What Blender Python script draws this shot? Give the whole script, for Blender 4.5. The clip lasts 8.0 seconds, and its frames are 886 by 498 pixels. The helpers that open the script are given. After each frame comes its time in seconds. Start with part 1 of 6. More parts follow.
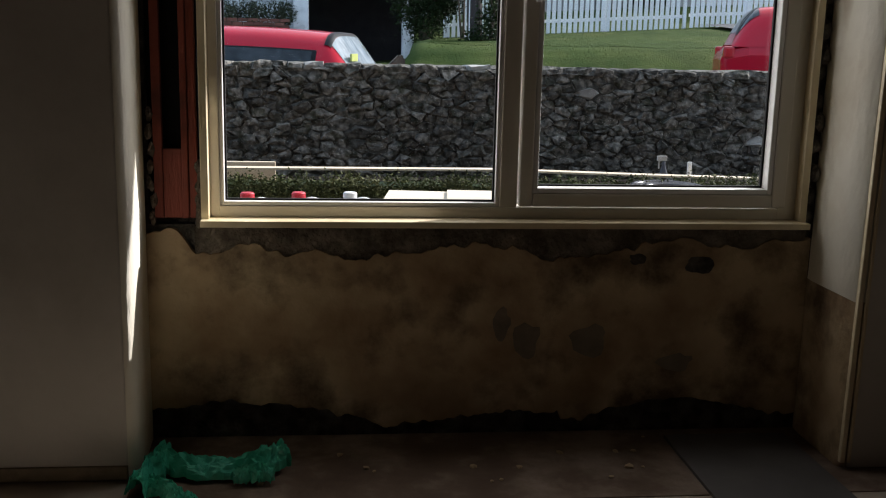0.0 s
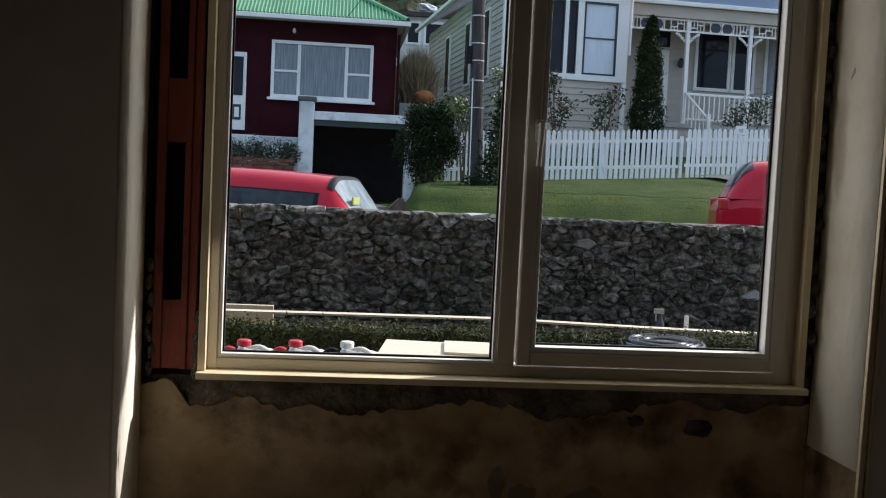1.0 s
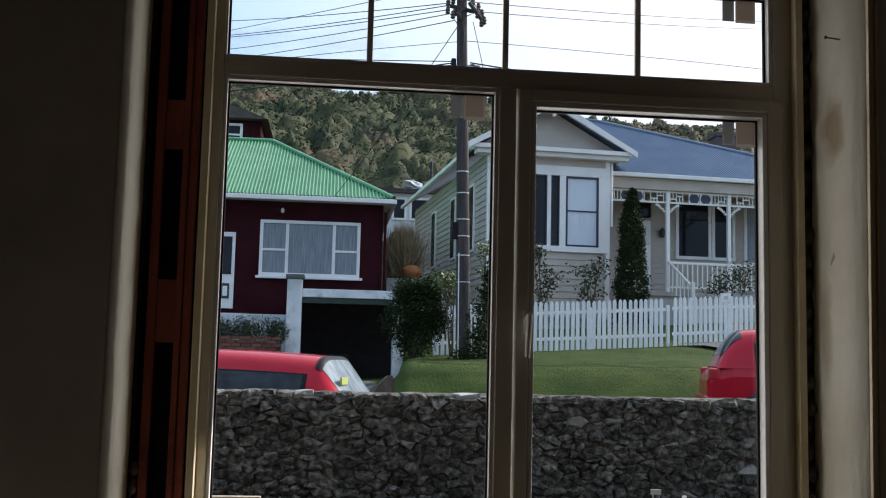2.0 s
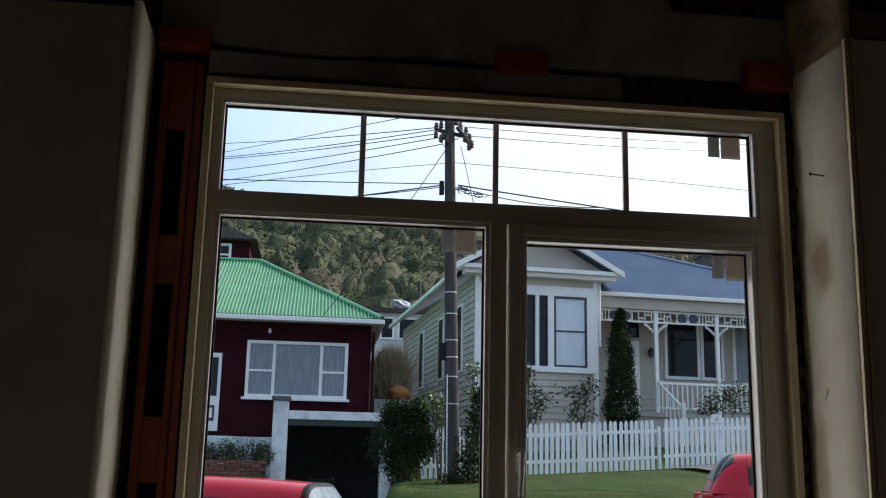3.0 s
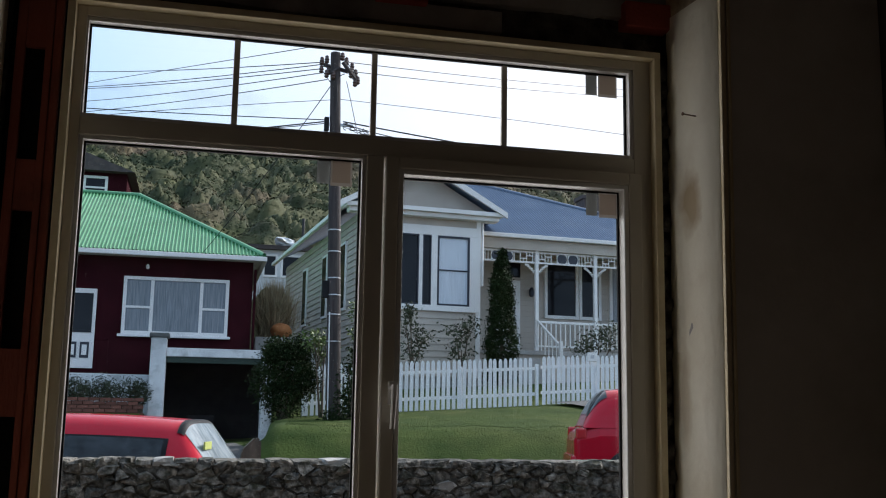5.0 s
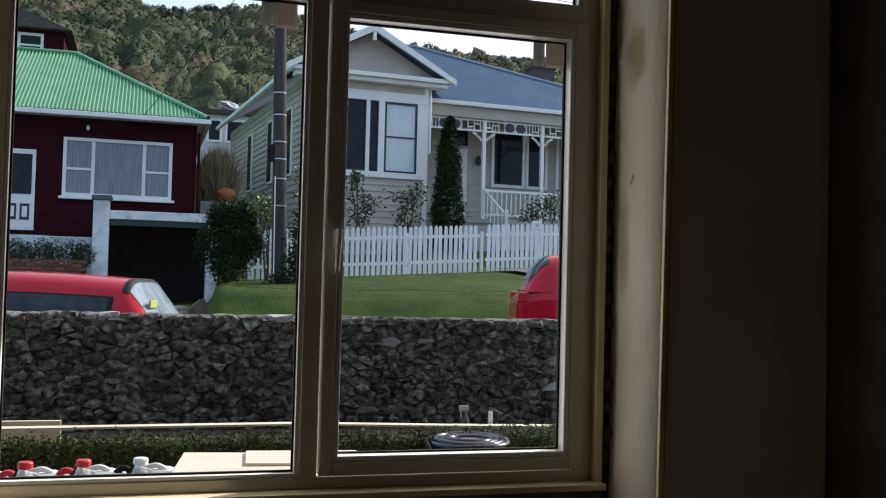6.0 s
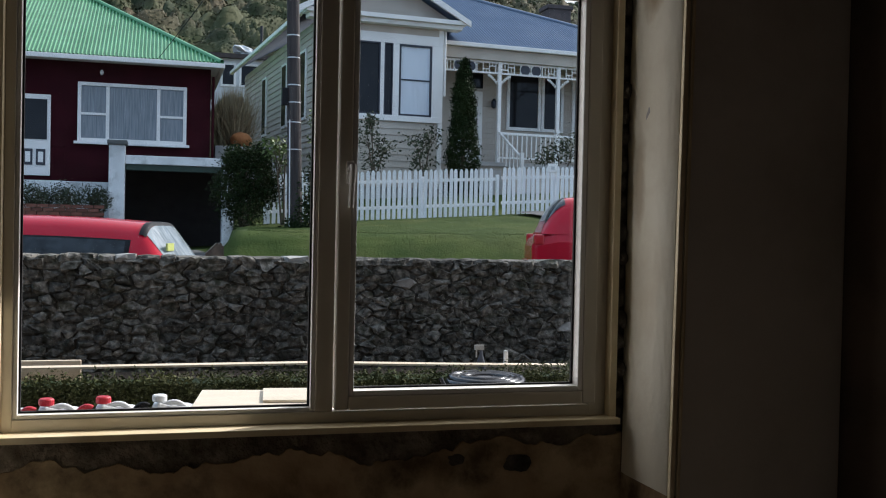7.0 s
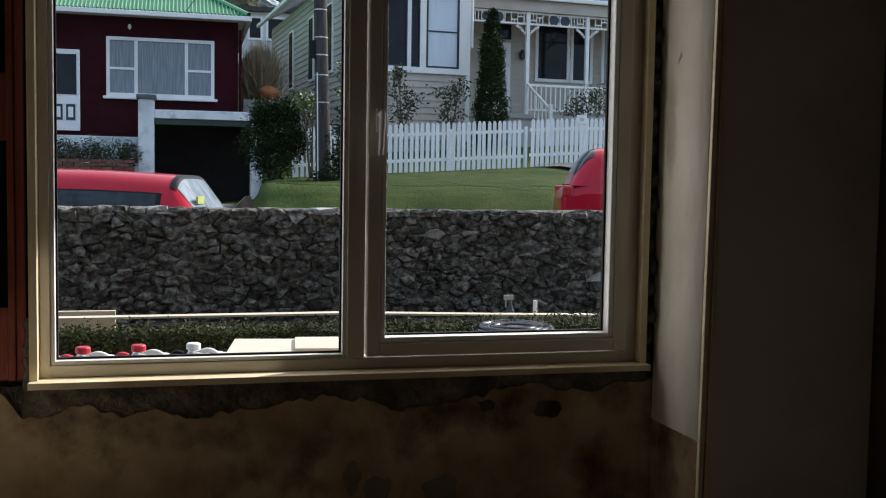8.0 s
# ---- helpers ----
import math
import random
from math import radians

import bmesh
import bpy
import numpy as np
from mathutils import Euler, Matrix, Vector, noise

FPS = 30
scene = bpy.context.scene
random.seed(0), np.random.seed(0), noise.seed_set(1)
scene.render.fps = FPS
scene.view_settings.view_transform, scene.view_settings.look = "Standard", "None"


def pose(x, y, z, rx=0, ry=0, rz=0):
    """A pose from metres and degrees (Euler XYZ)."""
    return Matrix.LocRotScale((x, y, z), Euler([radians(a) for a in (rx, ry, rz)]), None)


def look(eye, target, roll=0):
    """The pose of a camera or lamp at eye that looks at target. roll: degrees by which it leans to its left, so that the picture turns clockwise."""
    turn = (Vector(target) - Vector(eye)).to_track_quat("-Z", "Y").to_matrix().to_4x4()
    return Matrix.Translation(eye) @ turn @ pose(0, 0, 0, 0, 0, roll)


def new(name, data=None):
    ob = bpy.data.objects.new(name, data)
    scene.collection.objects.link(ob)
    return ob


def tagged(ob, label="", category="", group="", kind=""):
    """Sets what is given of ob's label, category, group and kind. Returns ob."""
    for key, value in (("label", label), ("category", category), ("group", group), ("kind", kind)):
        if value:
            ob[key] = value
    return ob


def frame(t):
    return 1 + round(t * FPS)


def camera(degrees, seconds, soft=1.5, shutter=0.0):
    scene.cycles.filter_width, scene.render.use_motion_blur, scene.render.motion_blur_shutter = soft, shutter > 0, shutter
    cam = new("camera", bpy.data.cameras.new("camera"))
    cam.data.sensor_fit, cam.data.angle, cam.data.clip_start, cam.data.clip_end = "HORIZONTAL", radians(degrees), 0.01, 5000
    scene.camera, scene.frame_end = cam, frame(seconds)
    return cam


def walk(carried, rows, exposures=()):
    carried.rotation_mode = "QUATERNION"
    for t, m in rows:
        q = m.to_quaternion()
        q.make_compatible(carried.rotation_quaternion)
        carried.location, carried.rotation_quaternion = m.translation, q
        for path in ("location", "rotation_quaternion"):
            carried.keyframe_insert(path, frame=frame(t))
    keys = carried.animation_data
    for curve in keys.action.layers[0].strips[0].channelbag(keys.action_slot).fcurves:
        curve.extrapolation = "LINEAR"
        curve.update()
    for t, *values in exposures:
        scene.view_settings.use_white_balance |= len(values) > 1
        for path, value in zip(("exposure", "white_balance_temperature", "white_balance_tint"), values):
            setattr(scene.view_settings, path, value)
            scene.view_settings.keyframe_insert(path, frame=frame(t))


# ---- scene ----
cam = camera(47.1, 8.0, soft=1.1)
PATH = [
    (0, (-0.566, -3.234, 1.366), (-0.362, -1.284, 0.97), 1.3),
    (0.5, (-0.569, -3.24, 1.403), (-0.387, -1.265, 1.142), 1.7),
    (1, (-0.571, -3.234, 1.427), (-0.367, -1.249, 1.3), 2.7),
    (1.5, (-0.574, -3.234, 1.474), (-0.351, -1.246, 1.486), 1.8),
    (1.7, (-0.572, -3.237, 1.483), (-0.357, -1.251, 1.579), 1.5),
    (2.8, (-0.583, -3.222, 1.55), (-0.357, -1.276, 1.953), 1.2),
    (3, (-0.584, -3.227, 1.555), (-0.355, -1.289, 1.993), 1.2),
    (3.5, (-0.584, -3.236, 1.562), (-0.374, -1.315, 2.077), 1.5),
    (4, (-0.581, -3.24, 1.564), (-0.319, -1.329, 2.094), 1.5),
    (4.5, (-0.56, -3.227, 1.561), (-0.196, -1.319, 2.038), 1.1),
    (5, (-0.546, -3.197, 1.541), (-0.09, -1.277, 1.866), 0.9),
    (5.2, (-0.543, -3.181, 1.529), (-0.058, -1.26, 1.804), 1.0),
    (6.3, (-0.543, -3.221, 1.453), (0.037, -1.307, 1.476), 1.5),
    (6.5, (-0.531, -3.2, 1.455), (0.04, -1.283, 1.458), 1.2),
    (7, (-0.535, -3.207, 1.433), (0.006, -1.282, 1.397), 1.2),
    (7.5, (-0.546, -3.217, 1.415), (-0.035, -1.285, 1.324), 1.3),
    (8, (-0.542, -3.209, 1.412), (-0.054, -1.274, 1.284), 0.9),
]
EXPOSURES = [(0.0, 0.66, 6100, 15), (1.0, 0.44, 6100, 15), (1.5, 0.38, 6100, 15), (3.5, 0.36, 6100, 14), (6.5, 0.38, 6100, 15), (8.0, 0.44, 6100, 15)]
walk(cam, [(t, look(eye, aim, roll)) for t, eye, aim, roll in PATH], EXPOSURES)

# ---- world, sun ----
SUN = Vector((2.0, 1.0, 1.5)).normalized()
world = bpy.data.worlds.new("world")
scene.world = world
world.use_nodes = True
wn, wl = world.node_tree.nodes, world.node_tree.links
wn.clear()
w_out = wn.new("ShaderNodeOutputWorld")
w_bg = wn.new("ShaderNodeBackground")
w_bg.inputs["Strength"].default_value = 0.056
sky = wn.new("ShaderNodeTexSky")
sky.sky_type = "NISHITA"
sky.sun_disc = False
sky.sun_elevation = math.asin(SUN.z)
sky.sun_rotation = math.atan2(SUN.x, SUN.y)
sky.air_density, sky.dust_density = 1.0, 1.5
w_tc = wn.new("ShaderNodeTexCoord")
w_map = wn.new("ShaderNodeMapping")
w_map.inputs["Scale"].default_value = (1.6, 1.6, 4.5)
w_noise = wn.new("ShaderNodeTexNoise")
w_noise.inputs["Scale"].default_value = 2.6
w_noise.inputs["Detail"].default_value = 6
w_noise.inputs["Roughness"].default_value = 0.55
w_ramp = wn.new("ShaderNodeValToRGB")
w_ramp.color_ramp.elements[0].position = 0.26
w_ramp.color_ramp.elements[1].position = 0.52
w_mix = wn.new("ShaderNodeMixRGB")
w_ramp.color_ramp.elements[0].color = (0.30, 0.30, 0.30, 1)
# thin cloud: pale blue away from the sun, white towards it
w_norm, w_dot = wn.new("ShaderNodeVectorMath"), wn.new("ShaderNodeVectorMath")
w_norm.operation, w_dot.operation = "NORMALIZE", "DOT_PRODUCT"
w_dot.inputs[1].default_value = SUN
w_near = wn.new("ShaderNodeMapRange")
w_near.inputs["From Min"].default_value, w_near.inputs["From Max"].default_value = 0.42, 0.74
w_cloud = wn.new("ShaderNodeMixRGB")
w_cloud.inputs["Color1"].default_value = (9.1, 12.7, 16.6, 1)
w_cloud.inputs["Color2"].default_value = (18.5, 18.8, 19.2, 1)
w_fac = wn.new("ShaderNodeMath")
w_fac.operation, w_fac.use_clamp = "ADD", True
wl.new(w_tc.outputs["Generated"], w_norm.inputs[0])
wl.new(w_norm.outputs["Vector"], w_dot.inputs[0])
wl.new(w_dot.outputs["Value"], w_near.inputs["Value"])
wl.new(w_near.outputs["Result"], w_cloud.inputs["Fac"])
wl.new(w_cloud.outputs["Color"], w_mix.inputs["Color2"])
wl.new(w_tc.outputs["Generated"], w_map.inputs["Vector"])
wl.new(w_map.outputs["Vector"], w_noise.inputs["Vector"])
wl.new(w_noise.outputs["Fac"], w_ramp.inputs["Fac"])
wl.new(w_ramp.outputs["Color"], w_fac.inputs[0])
wl.new(w_near.outputs["Result"], w_fac.inputs[1])
wl.new(w_fac.outputs["Value"], w_mix.inputs["Fac"])
wl.new(sky.outputs["Color"], w_mix.inputs["Color1"])
wl.new(w_mix.outputs["Color"], w_bg.inputs["Color"])
wl.new(w_bg.outputs["Background"], w_out.inputs["Surface"])

sun_data = bpy.data.lights.new("sun", "SUN")
sun_data.energy, sun_data.angle, sun_data.color = 5.0, radians(0.5), (1.0, 0.95, 0.87)
sun = new("sun", sun_data)
sun.matrix_world = look(SUN * 60, (0, 0, 0))

# added area lamp in the opening, brightens the room beyond the sky's own light
fill_data = bpy.data.lights.new("window_fill_lamp", "AREA")
fill_data.shape, fill_data.size, fill_data.size_y = "RECTANGLE", 1.86, 1.94
fill_data.energy, fill_data.color = 12.5, (1.0, 0.95, 0.87)
fill_lamp = new("window_fill_lamp", fill_data)
fill_lamp.matrix_world = look((-0.02, 0.13, 1.81), (-0.02, -1.0, 1.81))

# ---- materials ----


def surf(name, c1, c2, scale=8.0, rough=0.8, bump=0.2, fine=60.0, metal=0.0, stain=None, stain_scale=1.5, stain_amount=0.5,
         stretch=(1, 1, 1), per_piece=0.0, spec=0.5, bump_dist=0.01, coords="Object"):
    m = bpy.data.materials.new(name)
    m.use_nodes = True
    n, l = m.node_tree.nodes, m.node_tree.links
    b = n["Principled BSDF"]
    b.inputs["Roughness"].default_value = rough
    b.inputs["Metallic"].default_value = metal
    b.inputs["Specular IOR Level"].default_value = spec
    if coords == "World":
        src = n.new("ShaderNodeNewGeometry").outputs["Position"]
    else:
        src = n.new("ShaderNodeTexCoord").outputs["Object"]
    mp = n.new("ShaderNodeMapping")
    mp.inputs["Scale"].default_value = stretch
    l.new(src, mp.inputs["Vector"])
    a = n.new("ShaderNodeTexNoise")
    a.inputs["Scale"].default_value, a.inputs["Detail"].default_value = scale, 5
    l.new(mp.outputs["Vector"], a.inputs["Vector"])
    r = n.new("ShaderNodeValToRGB")
    r.color_ramp.elements[0].position, r.color_ramp.elements[1].position = 0.32, 0.68
    r.color_ramp.elements[0].color, r.color_ramp.elements[1].color = (*c1, 1), (*c2, 1)
    l.new(a.outputs["Fac"], r.inputs["Fac"])
    col = r.outputs["Color"]
    if stain:
        s = n.new("ShaderNodeTexNoise")
        s.inputs["Scale"].default_value, s.inputs["Detail"].default_value = stain_scale, 7
        s.inputs["Roughness"].default_value = 0.62
        l.new(src, s.inputs["Vector"])
        sr = n.new("ShaderNodeValToRGB")
        sr.color_ramp.elements[0].position, sr.color_ramp.elements[1].position = 0.48, 0.66
        sr.color_ramp.elements[1].color = (stain_amount,) * 3 + (1,)
        l.new(s.outputs["Fac"], sr.inputs["Fac"])
        x = n.new("ShaderNodeMixRGB")
        x.inputs["Color2"].default_value = (*stain, 1)
        l.new(sr.outputs["Color"], x.inputs["Fac"])
        l.new(col, x.inputs["Color1"])
        col = x.outputs["Color"]
    if per_piece:
        oi = n.new("ShaderNodeObjectInfo")
        geo = n.new("ShaderNodeNewGeometry")
        add = n.new("ShaderNodeMath")
        add.operation = "ADD"
        l.new(oi.outputs["Random"], add.inputs[0])
        l.new(geo.outputs["Random Per Island"], add.inputs[1])
        fr = n.new("ShaderNodeMath")
        fr.operation = "FRACT"
        l.new(add.outputs[0], fr.inputs[0])
        mr = n.new("ShaderNodeMapRange")
        mr.inputs["To Min"].default_value, mr.inputs["To Max"].default_value = 1 - per_piece, 1 + per_piece
        l.new(fr.outputs[0], mr.inputs["Value"])
        hv = n.new("ShaderNodeHueSaturation")
        l.new(mr.outputs["Result"], hv.inputs["Value"])
        l.new(col, hv.inputs["Color"])
        col = hv.outputs["Color"]
    l.new(col, b.inputs["Base Color"])
    if bump:
        f = n.new("ShaderNodeTexNoise")
        f.inputs["Scale"].default_value, f.inputs["Detail"].default_value = fine, 6
        l.new(mp.outputs["Vector"], f.inputs["Vector"])
        bp = n.new("ShaderNodeBump")
        bp.inputs["Strength"].default_value, bp.inputs["Distance"].default_value = bump, bump_dist
        l.new(f.outputs["Fac"], bp.inputs["Height"])
        l.new(bp.outputs["Normal"], b.inputs["Normal"])
    return m


def glass_mat(name, tint, rough=0.0):
    m = bpy.data.materials.new(name)
    m.use_nodes = True
    n, l = m.node_tree.nodes, m.node_tree.links
    n.clear()
    out = n.new("ShaderNodeOutputMaterial")
    tr = n.new("ShaderNodeBsdfTransparent")
    tr.inputs["Color"].default_value = (*tint, 1)
    gl = n.new("ShaderNodeBsdfGlossy")
    gl.inputs["Roughness"].default_value = rough
    fr = n.new("ShaderNodeFresnel")
    fr.inputs["IOR"].default_value = 1.45
    mx = n.new("ShaderNodeMixShader")
    l.new(fr.outputs["Fac"], mx.inputs["Fac"])
    l.new(tr.outputs["BSDF"], mx.inputs[1])
    l.new(gl.outputs["BSDF"], mx.inputs[2])
    l.new(mx.outputs["Shader"], out.inputs["Surface"])
    return m


M = {}
M["plaster_wall"] = surf("painted_lining", (0.70, 0.655, 0.58), (0.78, 0.735, 0.66), 3, 0.75, 0.15, 40, stain=(0.36, 0.32, 0.26), stain_scale=1.2, stain_amount=0.4)
M["reveal"] = surf("cream_reveal_plaster", (0.85, 0.80, 0.65), (0.91, 0.87, 0.73), 4, 0.7, 0.3, 30, stain=(0.62, 0.53, 0.38), stain_scale=2.2, stain_amount=0.45, coords="World", stretch=(1, 1, 0.6))


def add_stain(m, at, size, tint):
    """A soft-edged stain of its own shape round a place, mixed over the base colour."""
    n, l = m.node_tree.nodes, m.node_tree.links
    b = n["Principled BSDF"]
    old = b.inputs["Base Color"].links[0].from_socket
    geo = n.new("ShaderNodeNewGeometry")
    sub, div, wob = n.new("ShaderNodeVectorMath"), n.new("ShaderNodeVectorMath"), n.new("ShaderNodeTexNoise")
    sub.operation, div.operation = "SUBTRACT", "DIVIDE"
    sub.inputs[1].default_value, div.inputs[1].default_value = at, size
    wob.inputs["Scale"].default_value, wob.inputs["Detail"].default_value = 14, 6
    ln, add, ramp = n.new("ShaderNodeVectorMath"), n.new("ShaderNodeMath"), n.new("ShaderNodeMapRange")
    ln.operation, add.operation = "LENGTH", "ADD"
    l.new(geo.outputs["Position"], sub.inputs[0])
    l.new(sub.outputs["Vector"], div.inputs[0])
    l.new(div.outputs["Vector"], ln.inputs[0])
    l.new(geo.outputs["Position"], wob.inputs["Vector"])
    l.new(ln.outputs["Value"], add.inputs[0])
    l.new(wob.outputs["Fac"], add.inputs[1])
    ramp.inputs["From Min"].default_value, ramp.inputs["From Max"].default_value = 1.05, 1.75
    ramp.inputs["To Min"].default_value, ramp.inputs["To Max"].default_value = 0.85, 0.0
    l.new(add.outputs["Value"], ramp.inputs["Value"])
    x = n.new("ShaderNodeMixRGB")
    x.inputs["Color2"].default_value = (*tint, 1)
    l.new(ramp.outputs["Result"], x.inputs["Fac"])
    l.new(old, x.inputs["Color1"])
    l.new(x.outputs["Color"], b.inputs["Base Color"])


add_stain(M["reveal"], (1.05, -0.11, 2.27), (0.2, 0.06, 0.11), (0.42, 0.31, 0.17))
add_stain(M["reveal"], (1.05, -0.05, 1.62), (0.2, 0.035, 0.20), (0.62, 0.54, 0.40))
M["old_plaster"] = surf("old_ochre_plaster", (0.34, 0.225, 0.12), (0.66, 0.52, 0.32), 4.5, 0.9, 0.6, 25, stain=(0.11, 0.07, 0.04), stain_scale=4.0, stain_amount=0.9)
M["grey_render"] = surf("grey_render", (0.36, 0.34, 0.315), (0.50, 0.475, 0.44), 4, 0.92, 0.5, 30, stain=(0.12, 0.105, 0.09), stain_scale=2.5, stain_amount=0.7)
M["masonry"] = surf("rough_masonry", (0.03, 0.025, 0.021), (0.16, 0.145, 0.12), 16, 0.95, 1.0, 40, bump_dist=0.03)
M["dark_wall"] = surf("dark_brown_wall", (0.07, 0.05, 0.036), (0.15, 0.11, 0.08), 3, 0.9, 0.4, 30, stain=(0.04, 0.03, 0.022), stain_scale=1.5, stain_amount=0.6)
M["mortar_bed"] = surf("rough_brown_mortar", (0.10, 0.08, 0.058), (0.30, 0.255, 0.20), 13, 0.95, 1.0, 35, stain=(0.05, 0.04, 0.03), stain_scale=6, stain_amount=0.8, bump_dist=0.03)
M["dark_timber"] = surf("dark_timber", (0.035, 0.018, 0.012), (0.075, 0.04, 0.025), 6, 0.8, 0.4, 60, stretch=(1, 1, 0.15))
M["red_paint"] = surf("faded_red_paint", (0.22, 0.045, 0.028), (0.32, 0.075, 0.045), 5, 0.7, 0.3, 50, stain=(0.09, 0.025, 0.018), stain_scale=4, stain_amount=0.7, stretch=(3, 3, 0.5))
M["red_block"] = surf("red_painted_block", (0.33, 0.05, 0.035), (0.45, 0.08, 0.055), 9, 0.7, 0.3, 60)
M["pine"] = surf("cream_primed_pine", (0.74, 0.62, 0.38), (0.84, 0.73, 0.50), 5, 0.5, 0.12, 80, stain=(0.40, 0.29, 0.14), stain_scale=3, stain_amount=0.35, stretch=(1, 1, 1))
M["alu"] = surf("beige_powder_coat", (0.66, 0.615, 0.52), (0.72, 0.675, 0.58), 3, 0.38, 0.04, 200)
M["bead"] = surf("white_glazing_bead", (0.78, 0.77, 0.73), (0.84, 0.83, 0.79), 4, 0.35, 0.03, 200)
M["rubber"] = surf("black_gasket_and_slot_shade", (0.010, 0.010, 0.010), (0.016, 0.016, 0.016), 30, 0.8, 0.0, spec=0.15)
M["floor"] = surf("dusty_floor", (0.11, 0.072, 0.048), (0.20, 0.14, 0.095), 5, 0.9, 0.4, 30, stain=(0.38, 0.32, 0.26), stain_scale=5, stain_amount=0.4)
M["floor_bounce"] = surf("pale_bounce_floor", (0.40, 0.33, 0.25), (0.56, 0.48, 0.38), 3, 0.85, 0.3, 30, stain=(0.25, 0.20, 0.15), stain_scale=2, stain_amount=0.5)
M["floor_sheet"] = surf("grey_floor_sheet", (0.085, 0.08, 0.075), (0.12, 0.112, 0.105), 5, 0.85, 0.2, 40)
M["ceiling"] = surf("dark_ceiling_boards", (0.035, 0.022, 0.016), (0.07, 0.045, 0.032), 7, 0.9, 0.3, 40)
M["green_plastic"] = surf("green_plastic_film", (0.05, 0.46, 0.30), (0.11, 0.60, 0.42), 12, 0.18, 0.3, 45)
M["handle"] = surf("white_metal_handle", (0.82, 0.81, 0.78), (0.87, 0.86, 0.83), 5, 0.3, 0.0)
M["steel"] = surf("galvanised_steel", (0.42, 0.42, 0.42), (0.55, 0.55, 0.54), 20, 0.4, 0.1, metal=0.9)
M["rust"] = surf("rusty_nail", (0.10, 0.05, 0.03), (0.18, 0.09, 0.05), 60, 0.7, 0.2, metal=0.5)
for key, tint in (("label_paper", (0.33, 0.265, 0.21)), ("label_reflection", (0.20, 0.205, 0.195)), ("label_border", (0.44, 0.40, 0.35))):
    lm = bpy.data.materials.new(key)
    lm.use_nodes = True
    ln, ll = lm.node_tree.nodes, lm.node_tree.links
    ln.clear()
    l_out, l_mix = ln.new("ShaderNodeOutputMaterial"), ln.new("ShaderNodeMixShader")
    l_dif, l_tr = ln.new("ShaderNodeBsdfDiffuse"), ln.new("ShaderNodeBsdfTranslucent")
    l_mix.inputs["Fac"].default_value = 0.12
    l_dif.inputs["Color"].default_value = l_tr.inputs["Color"].default_value = (*tint, 1)
    ll.new(l_dif.outputs["BSDF"], l_mix.inputs[1])
    ll.new(l_tr.outputs["BSDF"], l_mix.inputs[2])
    ll.new(l_mix.outputs["Shader"], l_out.inputs["Surface"])
    M[key] = lm
M["glass"] = glass_mat("window_glass", (0.975, 0.985, 0.98))
M["house_glass"] = surf("dark_window_glass", (0.008, 0.009, 0.012), (0.015, 0.016, 0.02), 1.5, 0.08, 0.0, spec=0.2)
M["net_glass"] = surf("net_curtain_behind_glass", (0.13, 0.15, 0.17), (0.25, 0.275, 0.30), 5, 0.25, 0.1, 6, stretch=(7, 1, 0.3))
M["blind"] = surf("white_blind", (0.55, 0.60, 0.66), (0.68, 0.73, 0.79), 4, 0.4, 0.1, 6, stretch=(8, 1, 0.3))
M["stone"] = surf("grey_rubble_stone", (0.035, 0.033, 0.029), (0.21, 0.195, 0.17), 24, 0.93, 1.0, 17, stain=(0.028, 0.03, 0.018), stain_scale=11, stain_amount=0.9, per_piece=0.45, spec=0.2, bump_dist=0.05, coords="World")
M["stone_lime"] = surf("pale_weathered_stone", (0.20, 0.195, 0.18), (0.30, 0.29, 0.27), 12, 0.9, 0.6, 40, per_piece=0.2)
M["mortar"] = surf("dark_mortar", (0.03, 0.028, 0.023), (0.075, 0.07, 0.058), 15, 0.95, 0.8, 50)
M["soil"] = surf("ground", (0.085, 0.055, 0.036), (0.15, 0.10, 0.066), 2.5, 0.95, 0.6, 18, stain=(0.10, 0.10, 0.07), stain_scale=0.5, stain_amount=0.6, bump_dist=0.03)
M["asphalt"] = surf("asphalt", (0.045, 0.045, 0.047), (0.07, 0.07, 0.07), 5, 0.9, 0.5, 120, stain=(0.09, 0.088, 0.085), stain_scale=0.6, stain_amount=0.5)
M["concrete"] = surf("concrete", (0.30, 0.29, 0.275), (0.40, 0.39, 0.37), 3, 0.9, 0.3, 40, stain=(0.18, 0.175, 0.16), stain_scale=1.5, stain_amount=0.5)
M["lawn"] = surf("lawn_soil_and_grass", (0.026, 0.046, 0.009), (0.050, 0.072, 0.016), 2, 0.95, 0.35, 25, stain=(0.10, 0.105, 0.03), stain_scale=0.7, stain_amount=0.45, spec=0.1, bump_dist=0.05)
M["grass"] = surf("grass_blades", (0.030, 0.052, 0.010), (0.060, 0.082, 0.019), 0.8, 0.85, 0, per_piece=0.08, spec=0.1)
M["hill_soil"] = surf("hill_scrub", (0.055, 0.06, 0.025), (0.13, 0.105, 0.05), 0.15, 0.95, 0.9, 1.0, stain=(0.18, 0.19, 0.05), stain_scale=0.035, stain_amount=0.6, coords="World")
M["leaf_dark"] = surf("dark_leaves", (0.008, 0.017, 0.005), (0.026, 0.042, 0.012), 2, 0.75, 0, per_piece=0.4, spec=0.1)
M["leaf_hedge"] = surf("hedge_leaves", (0.035, 0.046, 0.014), (0.10, 0.10, 0.04), 5, 0.75, 0, per_piece=0.45, spec=0.12)
M["leaf_light"] = surf("light_leaves", (0.06, 0.10, 0.02), (0.13, 0.17, 0.04), 3, 0.6, 0, per_piece=0.4)
